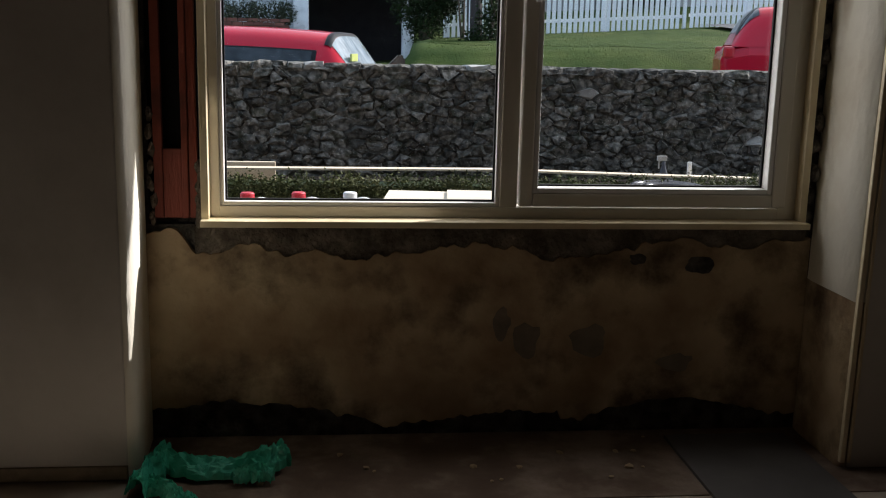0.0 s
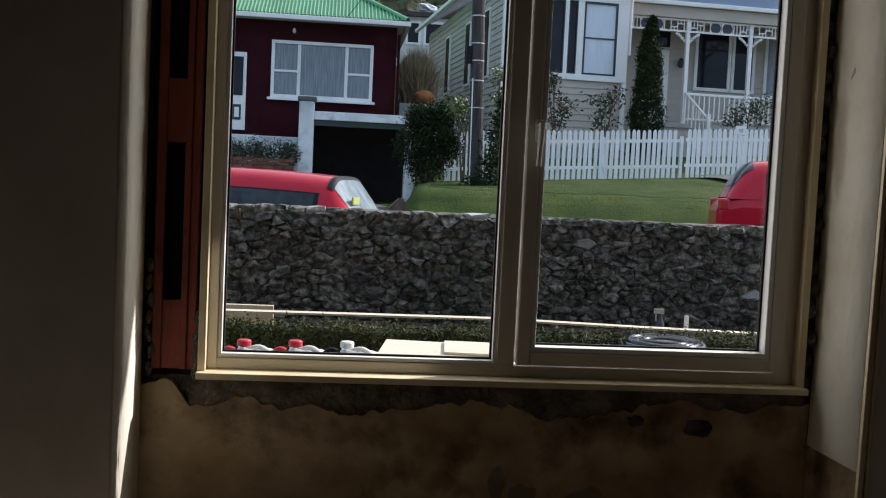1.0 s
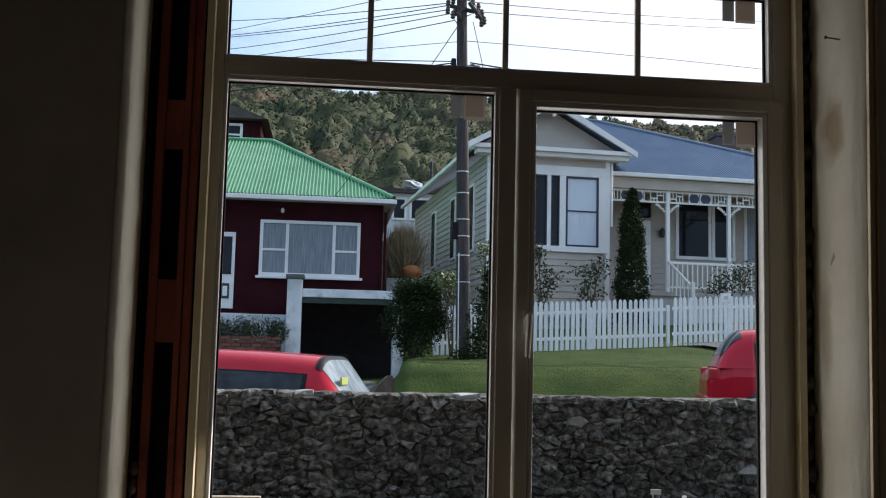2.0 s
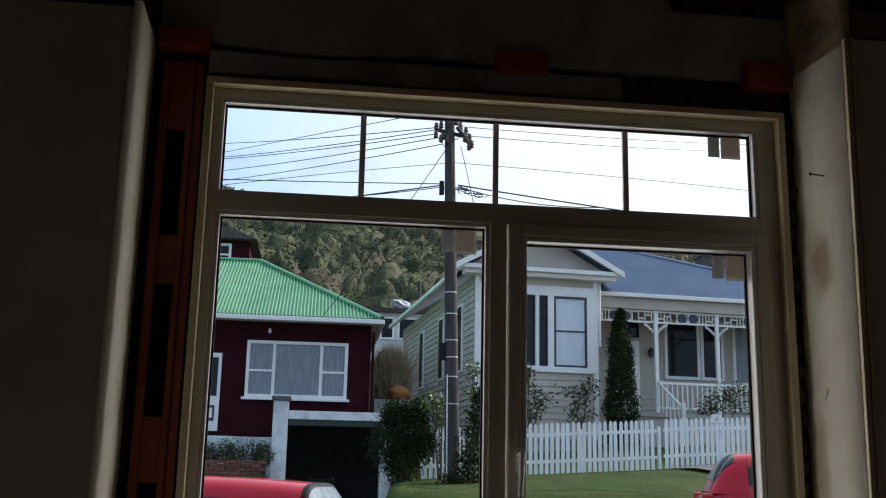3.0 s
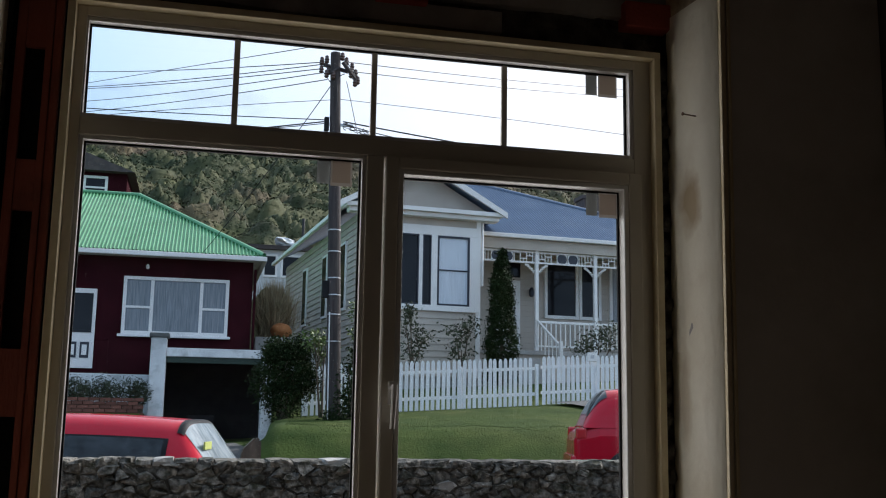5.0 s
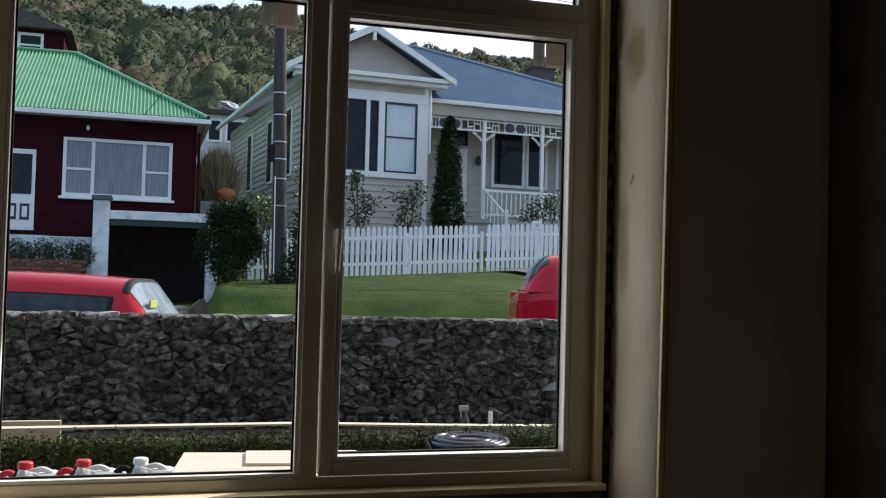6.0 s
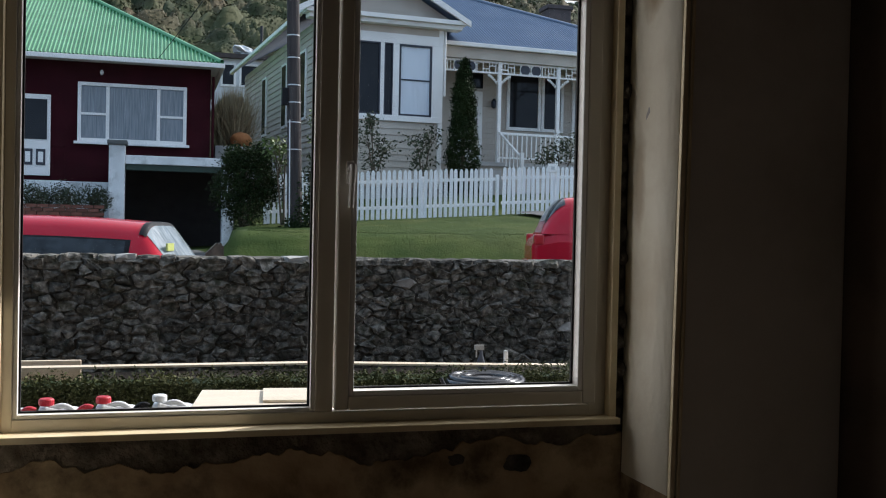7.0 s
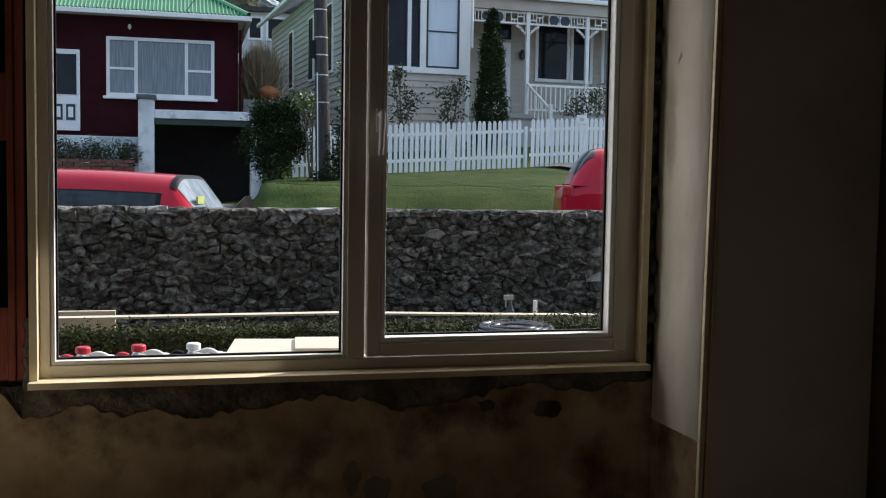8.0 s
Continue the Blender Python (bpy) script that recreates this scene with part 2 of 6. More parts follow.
M["leaf_grey"] = surf("grey_green_leaves", (0.032, 0.042, 0.025), (0.075, 0.085, 0.052), 3, 0.75, 0, per_piece=0.4, spec=0.1)
M["leaf_dry"] = surf("dry_tan_stems", (0.24, 0.18, 0.10), (0.40, 0.32, 0.19), 3, 0.8, 0, per_piece=0.35)
M["leaf_hill"] = surf("hill_foliage", (0.022, 0.034, 0.015), (0.092, 0.094, 0.044), 0.30, 0.85, 0, stain=(0.125, 0.088, 0.056), stain_scale=0.06, stain_amount=0.85, per_piece=0.10, spec=0.15, coords="World")
M["leaf_ridge"] = surf("ridge_foliage", (0.035, 0.055, 0.022), (0.075, 0.085, 0.035), 0.08, 0.75, 0, per_piece=0.35, coords="World")
M["bark"] = surf("bark", (0.06, 0.045, 0.03), (0.12, 0.09, 0.06), 12, 0.9, 0.6, 40, stretch=(1, 1, 0.2))
M["pole_wood"] = surf("weathered_pole_timber", (0.03, 0.024, 0.023), (0.07, 0.058, 0.054), 8, 0.9, 0.5, 40, stretch=(2, 2, 0.15))
M["cable"] = surf("black_cable", (0.012, 0.012, 0.013), (0.02, 0.02, 0.021), 10, 0.6, 0)
M["porcelain"] = surf("brown_insulator", (0.05, 0.03, 0.025), (0.09, 0.05, 0.04), 10, 0.3, 0)
M["maroon"] = surf("maroon_painted_wall", (0.030, 0.006, 0.009), (0.042, 0.008, 0.012), 2, 0.9, 0.2, 50, stain=(0.022, 0.004, 0.006), stain_scale=1.2, stain_amount=0.6, spec=0.04)
M["white_paint"] = surf("white_house_paint", (0.77, 0.75, 0.725), (0.85, 0.83, 0.80), 3, 0.55, 0.1, 50, stain=(0.52, 0.52, 0.50), stain_scale=1.5, stain_amount=0.4)
M["picket"] = surf("white_picket_paint", (0.72, 0.72, 0.72), (0.80, 0.80, 0.80), 5, 0.55, 0.1, 50, per_piece=0.06)
M["old_white"] = surf("weathered_white_concrete", (0.58, 0.59, 0.60), (0.76, 0.77, 0.77), 3, 0.85, 0.3, 30, stain=(0.30, 0.31, 0.30), stain_scale=2.6, stain_amount=0.75)
M["cream_board"] = surf("cream_weatherboard", (0.43, 0.375, 0.315), (0.51, 0.45, 0.385), 2, 0.6, 0.1, 50, stain=(0.36, 0.33, 0.27), stain_scale=1.4, stain_amount=0.4, per_piece=0.04)
M["green_roof"] = surf("green_corrugated_iron", (0.065, 0.25, 0.105), (0.11, 0.33, 0.16), 1.5, 0.35, 0.05, 30, stain=(0.10, 0.30, 0.14), stain_scale=0.8, stain_amount=0.5)
M["blue_roof"] = surf("slate_blue_corrugated_iron", (0.085, 0.13, 0.205), (0.115, 0.165, 0.245), 1.5, 0.4, 0.05, 30, stain=(0.17, 0.21, 0.27), stain_scale=0.8, stain_amount=0.5)
M["green_trim"] = surf("dark_green_trim", (0.012, 0.03, 0.02), (0.02, 0.045, 0.03), 5, 0.5, 0)
M["dark_trim"] = surf("dark_navy_trim", (0.015, 0.018, 0.03), (0.025, 0.03, 0.045), 5, 0.4, 0)
M["garage_shade"] = surf("garage_interior_shade", (0.02, 0.02, 0.022), (0.035, 0.034, 0.035), 4, 0.9, 0.2)
M["brick"] = surf("red_brick", (0.11, 0.045, 0.032), (0.18, 0.07, 0.048), 6, 0.9, 0.4, 40, per_piece=0.25)
M["dark_brick"] = surf("dark_chimney_brick", (0.055, 0.045, 0.045), (0.09, 0.07, 0.065), 6, 0.9, 0.4, 40, per_piece=0.25)
M["car_red"] = surf("red_car_paint", (0.42, 0.004, 0.018), (0.47, 0.006, 0.024), 1, 0.16, 0.0, spec=0.28)
M["car_black"] = surf("black_car_plastic", (0.010, 0.010, 0.011), (0.016, 0.016, 0.018), 20, 0.5, 0, spec=0.12)
M["car_glass"] = surf("car_glass", (0.008, 0.010, 0.012), (0.03, 0.036, 0.042), 7, 0.05, 0.0, spec=0.3)
# pale streaked colour stands in for sky reflected in the car's glass
M["screen_glass"] = surf("glass_with_painted_reflection", (0.15, 0.18, 0.20), (0.30, 0.34, 0.36), 5, 0.08, 0.0, stretch=(1, 3, 1))
M["tail_red"] = surf("red_tail_lens", (0.42, 0.01, 0.015), (0.48, 0.02, 0.025), 20, 0.15, 0)
M["tyre"] = surf("tyre_rubber", (0.018, 0.018, 0.018), (0.028, 0.028, 0.028), 20, 0.85, 0.3)
M["yellow_card"] = surf("yellow_green_card", (0.38, 0.42, 0.10), (0.45, 0.48, 0.14), 10, 0.6, 0)
M["white_plastic"] = surf("white_translucent_plastic", (0.70, 0.72, 0.73), (0.80, 0.81, 0.81), 6, 0.4, 0.1, 20)
M["red_plastic"] = surf("red_plastic_cap", (0.50, 0.015, 0.03), (0.58, 0.025, 0.04), 10, 0.4, 0)
M["plywood"] = surf("pale_plywood", (0.62, 0.54, 0.42), (0.72, 0.645, 0.52), 4, 0.75, 0.15, 50, stretch=(0.4, 3, 1))
M["batten"] = surf("pale_timber", (0.56, 0.45, 0.32), (0.70, 0.58, 0.44), 6, 0.75, 0.2, 50, stretch=(0.3, 3, 3))
M["pipe"] = surf("black_polythene_pipe", (0.010, 0.010, 0.012), (0.018, 0.018, 0.021), 12, 0.22, 0)
M["orange"] = surf("rust_orange_clay", (0.32, 0.11, 0.03), (0.44, 0.17, 0.055), 5, 0.8, 0.4, 20)
M["far_white"] = surf("far_white_wall", (0.55, 0.56, 0.56), (0.65, 0.66, 0.66), 1, 0.8, 0.1)

# ---- helpers for meshes ----


def part(name, bm, material, parent=None, label="", smooth=False):
    me = bpy.data.meshes.new(name)
    bm.to_mesh(me)
    bm.free()
    me.materials.append(material)
    if smooth:
        me.polygons.foreach_set("use_smooth", [True] * len(me.polygons))
    ob = new(name, me)
    if parent is not None:
        ob.parent = parent
    if label:
        ob["label"] = label
    return ob


def thing(name, label, category, at=(0, 0, 0), turn=0.0, group="", kind=""):
    e = new(name)
    e.empty_display_size = 0.1
    e.matrix_world = pose(*at, 0, 0, turn)
    return tagged(e, label, category, group, kind)


def box(bm, x0, x1, y0, y1, z0, z1, bevel=0.0):
    vs = [bm.verts.new((x, y, z)) for z in (z0, z1) for y in (y0, y1) for x in (x0, x1)]
    fs = [bm.faces.new([vs[i] for i in q]) for q in ((0, 2, 3, 1), (4, 5, 7, 6), (0, 1, 5, 4), (2, 6, 7, 3), (0, 4, 6, 2), (1, 3, 7, 5))]
    if bevel:
        es = {e for f in fs for e in f.edges}
        bmesh.ops.bevel(bm, geom=list(es), offset=bevel, segments=2, affect="EDGES", profile=0.6)
    return bm


def boxes(*rows, bevel=0.0):
    bm = bmesh.new()
    for r in rows:
        box(bm, *r, bevel=bevel)
    return bm


def rod(bm, a, b, r0, r1=None, seg=10, caps=True):
    a, b = Vector(a), Vector(b)
    r1 = r0 if r1 is None else r1
    q = (b - a).to_track_quat("Z", "Y").to_matrix()
    rings = []
    for p, r in ((a, r0), (b, r1)):
        rings.append([bm.verts.new(p + q @ Vector((r * math.cos(t), r * math.sin(t), 0))) for t in [math.tau * i / seg for i in range(seg)]])
    for i in range(seg):
        j = (i + 1) % seg
        bm.faces.new((rings[0][i], rings[0][j], rings[1][j], rings[1][i]))
    if caps:
        bm.faces.new(rings[0][::-1])
        bm.faces.new(rings[1])
    return bm


def prism(bm, pts, y0, y1, axis="y"):
    """A polygon in x, z swept along y (or in y, z swept along x)."""
    def co(p, d):
        return (p[0], d, p[1]) if axis == "y" else (d, p[0], p[1])
    a = [bm.verts.new(co(p, y0)) for p in pts]
    b = [bm.verts.new(co(p, y1)) for p in pts]
    n = len(pts)
    bm.faces.new(a)
    bm.faces.new(b[::-1])
    for i in range(n):
        j = (i + 1) % n
        bm.faces.new((a[j], a[i], b[i], b[j]))
    bmesh.ops.recalc_face_normals(bm, faces=bm.faces)
    return bm


def lathe(bm, profile, seg=24, at=(0, 0, 0)):
    rings = []
    for r, z in profile:
        rings.append([bm.verts.new((at[0] + r * math.cos(math.tau * i / seg), at[1] + r * math.sin(math.tau * i / seg), at[2] + z)) for i in range(seg)])
    for a, b in zip(rings, rings[1:]):
        for i in range(seg):
            j = (i + 1) % seg
            bm.faces.new((a[i], a[j], b[j], b[i]))
    bm.faces.new(rings[0][::-1])
    bm.faces.new(rings[-1])
    return bm


def from_lists(name, verts, faces, material, parent=None, label="", smooth=False):
    me = bpy.data.meshes.new(name)
    me.from_pydata([tuple(v) for v in verts], [], faces)
    me.materials.append(material)
    if smooth:
        me.polygons.foreach_set("use_smooth", [True] * len(me.polygons))
    ob = new(name, me)
    if parent is not None:
        ob.parent = parent
    if label:
        ob["label"] = label
    return ob


def tube(name, pts, r, material, parent=None, label="", seg=8):
    """A round cable or pipe along points."""
    pts = [Vector(p) for p in pts]
    verts, faces = [], []
    for i, p in enumerate(pts):
        d = (pts[min(i + 1, len(pts) - 1)] - pts[max(i - 1, 0)]).normalized()
        q = d.to_track_quat("Z", "Y").to_matrix()
        for k in range(seg):
            t = math.tau * k / seg
            verts.append(p + q @ Vector((r * math.cos(t), r * math.sin(t), 0)))
    for i in range(len(pts) - 1):
        for k in range(seg):
            j = (k + 1) % seg
            faces.append((i * seg + k, i * seg + j, (i + 1) * seg + j, (i + 1) * seg + k))
    return from_lists(name, verts, faces, material, parent, label, True)


def leaves(rng, centres, size, per, spread, flat=0.4):
    """Small pointed leaf quads round given centres; returns verts and faces."""
    verts, faces = [], []
    for c in centres:
        for _ in range(per):
            p = Vector(c) + Vector((rng.gauss(0, spread), rng.gauss(0, spread), rng.gauss(0, spread)))
            d = Vector((rng.uniform(-1, 1), rng.uniform(-1, 1), rng.uniform(-flat, 1))).normalized()
            s = d.orthogonal().normalized()
            s.rotate(Matrix.Rotation(rng.uniform(0, 6.28), 3, d))
            a = size * rng.uniform(0.6, 1.4)
            k = len(verts)
            verts += [p - d * a, p + s * a * 0.45, p + d * a, p - s * a * 0.45]
            faces.append((k, k + 1, k + 2, k + 3))
    return verts, faces


def ragged(rng, x0, x1, z, amp, step=0.03, seed=0.0):
    """An uneven line from x0 to x1 near height z."""
    n = max(2, int((x1 - x0) / step))
    out = []
    for i in range(n + 1):
        x = x0 + (x1 - x0) * i / n
        out.append((x, z + amp * noise.noise((x * 2.3 + seed, seed, 0)) + 0.45 * amp * noise.noise((x * 9 + seed, 3, 0)) + 0.25 * amp * noise.noise((x * 31 + seed, 5, 0))))
    return out


def slab(name, low, high, y0, y1, material, parent=None, label=""):
    """A plate between two lines of (x, z) with the same x values, from y0 to y1."""
    verts, faces = [], []
    n = len(low)
    for y in (y0, y1):
        verts += [(x, y, z) for x, z in low] + [(x, y, z) for x, z in high]
    for i in range(n - 1):
        faces.append((i, i + 1, n + i + 1, n + i))
        faces.append((2 * n + i + 1, 2 * n + i, 3 * n + i, 3 * n + i + 1))
        faces.append((n + i, n + i + 1, 3 * n + i + 1, 3 * n + i))
        faces.append((i + 1, i, 2 * n + i, 2 * n + i + 1))
    faces.append((0, n, 3 * n, 2 * n))
    faces.append((n - 1, 3 * n - 1, 4 * n - 1, 2 * n - 1))
    return from_lists(name, verts, faces, material, parent, label)


RNG = random.Random(7)

# ---- ground: one sheet, from the yard over the street and up the hill ----


def road_z(x):
    return 0.12 + 0.06 * max(-14.0, min(18.0, x))


def smooth(a, b, v):
    t = max(0.0, min(1.0, (v - a) / (b - a)))
    return t * t * (3 - 2 * t)


def ground_z(x, y):
    if y < 0.18:
        return -0.4
    if y < 4.9:
        return 0.35
    r = road_z(x)
    if y < 12.2:
        return r - 0.04
    crest = max(1.36 + 0.05 * noise.noise((x * 0.8, 3, 0)), r + 0.30)
    head = max(crest + 0.05, 1.51 + 0.06 * (min(x, 16.0) - 2))
    bank = r + 0.12 + (crest - r - 0.12) * smooth(12.1, 14.0, y) + (head - crest) * smooth(14.0, 20.0, y)
    drive = r + 0.75 * smooth(12.2, 20.5, y)
    w = smooth(0.02 + 0.11 * (y - 12), 0.42 + 0.11 * (y - 12), x)
    z = drive + (bank - drive) * min(1.0, w)
    if y > 20.4:
        inside = -1.7 < x < 1.2 and y < 24
        z = drive if inside else max(drive, 1.5 + 0.5 * smooth(22.6, 24.0, y))
        if not inside and x > 1.2:
            z = bank + 0.55 * smooth(20.6, 23.0, y)
    if y > 34:
        f = (y - 34)
        z += (0.278 + 0.030 * smooth(45, 15, x) + 0.036 * smooth(0, -25, x)) * min(f, 118.0) * smooth(34, 50, y)
        z += 1.2 * noise.noise((x * 0.05, y * 0.05, 0)) * smooth(40, 70, y)
    if y > 190:
        z -= 0.1 * (y - 190)
    return z


gx = sorted(set([-600, -400, -250, -170, -120, -90, -70, -55, -45, -36, -28, -22, -18, -15, -12, -10, -8.5, -7] + [round(-6 + 0.25 * i, 3) for i in range(81)]
                + [15, 16, 18, 20, 23, 27, 32, 38, 45, 55, 70, 90, 120, 170, 250, 400, 600]))
gy = sorted(set([-300, -100, -40, -15, -5, 0.16, 0.20, 1.5, 3, 4.88, 4.92] + [5 + i for i in range(8)] + [round(12.15 + 0.3 * i, 3) for i in range(41)]
                + [25, 26, 28, 30, 32, 34, 36, 38, 41, 44, 48, 52, 57, 62, 68, 75, 82, 90, 100, 110, 120, 130, 140, 150, 165, 190, 300, 600]))
g_faces = []
for j in range(len(gy) - 1):
    for i in range(len(gx) - 1):
        a = j * len(gx) + i
        g_faces.append((a, a + 1, a + 1 + len(gx), a + len(gx)))
ground = from_lists("ground", [(x, y, ground_z(x, y)) for y in gy for x in gx], g_faces, M["soil"], smooth=True)
tagged(ground, "brown soil yard, sloping street verge and scrubby hillside", "ground", kind="structure")
ground.data.materials.append(M["lawn"])
ground.data.materials.append(M["hill_soil"])
for p in ground.data.polygons:
    if p.center.y > 34:
        p.material_index = 2
    elif p.center.y > 12.2:
        p.material_index = 1

# street surface, kerb and garage drive lie just over the ground
road_v, road_f = [], []
for i in range(41):
    x = -60 + 3 * i
    road_v += [(x, 5.0, road_z(x)), (x, 12.0, road_z(x)), (x, 12.0, road_z(x) - 0.3), (x, 5.0, road_z(x) - 0.3)]
for i in range(40):
    for k in range(4):
        road_f.append((4 * i + k, 4 * i + 4 + k, 4 * i + 4 + (k + 1) % 4, 4 * i + (k + 1) % 4))
tagged(from_lists("road", road_v, road_f, M["asphalt"]), "grey asphalt street sloping gently up", "road", kind="structure")
kv = []
for i in range(41):
    x = -60 + 3 * i
    z = road_z(x)
    kv += [(x, 12.0, z + 0.12), (x, 12.16, z + 0.13), (x, 12.16, z - 0.2), (x, 12.0, z - 0.2)]
tagged(from_lists("kerb", kv, road_f, M["concrete"]), "plain concrete kerb along the street", "kerb", kind="structure")
dv, df = [], []
for j in range(30):
    y = 12.17 + 8.2 * j / 29
    z = road_z(-0.3) + 0.75 * smooth(12.2, 20.5, y) + 0.03
    dv += [(-1.4, y, z + road_z(-1.4) - road_z(-0.3)), (0.35 + 0.06 * (y - 12), y, z + 0.03)]
for j in range(29):
    df.append((2 * j, 2 * j + 1, 2 * j + 3, 2 * j + 2))
dob = from_lists("driveway", dv, df, M["asphalt"])
tagged(dob, "dark asphalt driveway rising to the garage", "driveway", kind="structure")

# ---- the room ----
FL = 0.05


def structure(name, bm, material, label, category):
    return tagged(part(name, bm, material), label, category, kind="structure")


# the main floor is unseen, made pale to bounce sunlight onto the left pier
structure("floor", boxes((-3.6, 1.68, -6.2, 0.06, FL - 0.2, FL - 0.004)), M["floor_bounce"], "bare floor, unseen and made pale to bounce sunlight", "floor")
# the margin's dark brown also holds the shade below the window
structure("floor_margin", boxes((-1.18, 1.68, -0.47, 0.06, FL - 0.1, FL), bevel=0.002), M["floor"], "dirty dark brown floor margin along the window wall, shade put into its colour", "floor")
structure("ceiling", boxes((-3.6, 1.68, -6.2, 0.30, 3.55, 3.7)), M["ceiling"], "dark stripped ceiling of bare boards", "ceiling")
for i in range(7):
    y = -0.75 - 0.8 * i
    tagged(part("ceiling_joist", boxes((-3.6, 1.68, y, y + 0.06, 3.38, 3.55), bevel=0.004), M["dark_timber"]), "dark rough-sawn timber ceiling joist", "joist", "ceiling joists")
structure("wall_west", boxes((-3.8, -3.6, -6.2, 0.30, -0.3, 3.7)), M["plaster_wall"], "plain grey-beige painted wall", "wall")
# east and south walls are coloured dark to hold down bounced light
structure("wall_east", boxes((1.68, 1.88, -6.2, 0.30, -0.3, 3.7)), M["dark_wall"], "dark brown wall, coloured to limit light bounced into the room", "wall")
structure("wall_south", boxes((-3.8, 1.88, -6.4, -6.2, -0.3, 3.7)), M["dark_wall"], "dark brown wall, coloured to limit light bounced into the room", "wall")
# masonry with the window opening
structure("wall_north", boxes((-3.6, -1.19, -0.02, 0.15, -0.3, 3.55), (-1.19, 1.06, 0.075, 0.15, -0.3, 0.775), (-1.19, 1.06, 0.075, 0.15, 2.84, 3.55),
                              (1.06, 1.68, -0.02, 0.15, -0.3, 3.55), (-1.19, -1.175, 0.075, 0.118, 0.775, 2.84), (-1.19, -1.003, 0.122, 0.15, 0.775, 2.84), (1.025, 1.06, 0.06, 0.118, 0.775, 2.84), (1.003, 1.06, 0.118, 0.15, 0.775, 2.84)),
          M["masonry"], "rough dark masonry wall stripped of plaster", "wall")
# unseen roof and eave over the opening, deep enough to shade the left reveal
structure("eave", boxes((-6.0, 6.5, -6.6, 1.70, 3.71, 3.95)), M["white_paint"], "unseen boxed eave, sized to shade the upper left reveal", "eave")
# left pier lining with a rounded worn edge and a plaster reveal
lp = boxes((-3.58, -1.195, -0.285, -0.02, 0.098, 2.93), bevel=0.006)
structure("wall_pier_left", lp, M["plaster_wall"], "grey-beige painted plasterboard pier beside the window", "wall")
rv_v, rv_f = [], []
for k in range(41):
    z = FL + (2.95 - FL) * k / 40
    w = 0.006 * noise.noise((z * 3, 1, 0)) + 0.004 * noise.noise((z * 9, 2, 0))
    rv_v += [(-1.195, -0.288, z), (-1.172 + w, -0.282, z), (-1.176 + w, -0.06 + 3 * w, z), (-1.182, 0.055, z)]
for k in range(40):
    for c in range(3):
        rv_f.append((4 * k + c, 4 * k + c + 1, 4 * k + c + 5, 4 * k + c + 4))
tagged(from_lists("reveal_left", rv_v, rv_f, M["reveal"], smooth=True), "cream plaster window reveal with uneven edge", "reveal", kind="structure")
structure("baseboard_left", boxes((-3.58, -1.20, -0.28, -0.03, FL, 0.094), bevel=0.004), surf("raw_skirting_strip", (0.42, 0.34, 0.22), (0.56, 0.46, 0.32), 5, 0.85, 0.4, 40, stain=(0.12, 0.09, 0.06), stain_scale=5, stain_amount=0.7),
          "raw dirty strip where the skirting was removed", "baseboard")
# right pier
structure("wall_pier_right", boxes((1.10, 1.676, -0.30, -0.02, FL, 2.99), bevel=0.005), M["plaster_wall"], "dim grey-beige lining board beside the window", "wall")
rr_v, rr_f = [], []
for k in range(61):
    z = 0.60 + (2.97 - 0.60) * k / 60
    w = 0.006 * noise.noise((z * 3, 11, 0)) + 0.006 * noise.noise((z * 13, 12, 0))
    rr_v += [(1.045 + 0.3 * w, 0.045 + 2.5 * w, z), (1.04 + w, 0.0 + w, z), (1.065 + 0.5 * w, -0.288, z), (1.10, -0.292, z)]
for k in range(60):
    for c in range(3):
        rr_f.append((4 * k + c, 4 * k + 4 + c, 4 * k + 5 + c, 4 * k + c + 1))
tagged(from_lists("reveal_right", rr_v, rr_f, M["reveal"], smooth=True), "cream plaster window reveal, stained and chipped", "reveal", kind="structure")
for nm, za, zb0 in (("reveal_right_bare", FL, 0.60), ("reveal_right_upper", 2.972, 3.50)):
    bv_v, bv_f = [], []
    for k in range(21):
        z = za + (zb0 - za) * k / 20
        w = 0.004 * noise.noise((z * 4, 31, 0))
        bv_v += [(1.049, 0.06, z), (1.044 + w, 0.0, z), (1.069 + w, -0.286, z), (1.10, -0.290, z)]
    for k in range(20):
        for c in range(3):
            bv_f.append((4 * k + c, 4 * k + 4 + c, 4 * k + 5 + c, 4 * k + c + 1))
    tagged(from_lists(nm, bv_v, bv_f, M["old_plaster"], smooth=True), "bare ochre plaster where the cream paint stops", "reveal", kind="structure")
structure("trim_right_corner", boxes((1.068, 1.085, -0.306, -0.288, FL + 0.02, 2.99), (1.092, 1.104, -0.306, -0.299, FL + 0.02, 2.99), bevel=0.003), M["pine"], "thin pale corner bead down the reveal edge", "trim")
for ob in [o for o in scene.objects if o.name in ("reveal_right", "reveal_right_bare", "reveal_right_upper", "trim_right_corner", "wall_pier_right")]:
    # the outer corner of the reveal is out of plumb
    for v in ob.data.vertices:
        if v.co.x < 1.3:
            v.co.x -= 0.010 * (2.75 - v.co.z) * max(0.0, min(1.0, -v.co.y / 0.29))
structure("beam_upper_right", boxes((1.11, 1.676, -0.295, -0.02, 3.0, 3.10), bevel=0.006), surf("brown_lath_timber", (0.14, 0.075, 0.04), (0.21, 0.12, 0.07), 5, 0.8, 0.4, 50, stretch=(0.3, 2, 2)), "brown timber plate over the lining board", "beam")
structure("wall_upper_right", boxes((1.11, 1.676, -0.27, -0.02, 3.10, 3.55)), M["dark_timber"], "dark bare framing over the lining", "wall")
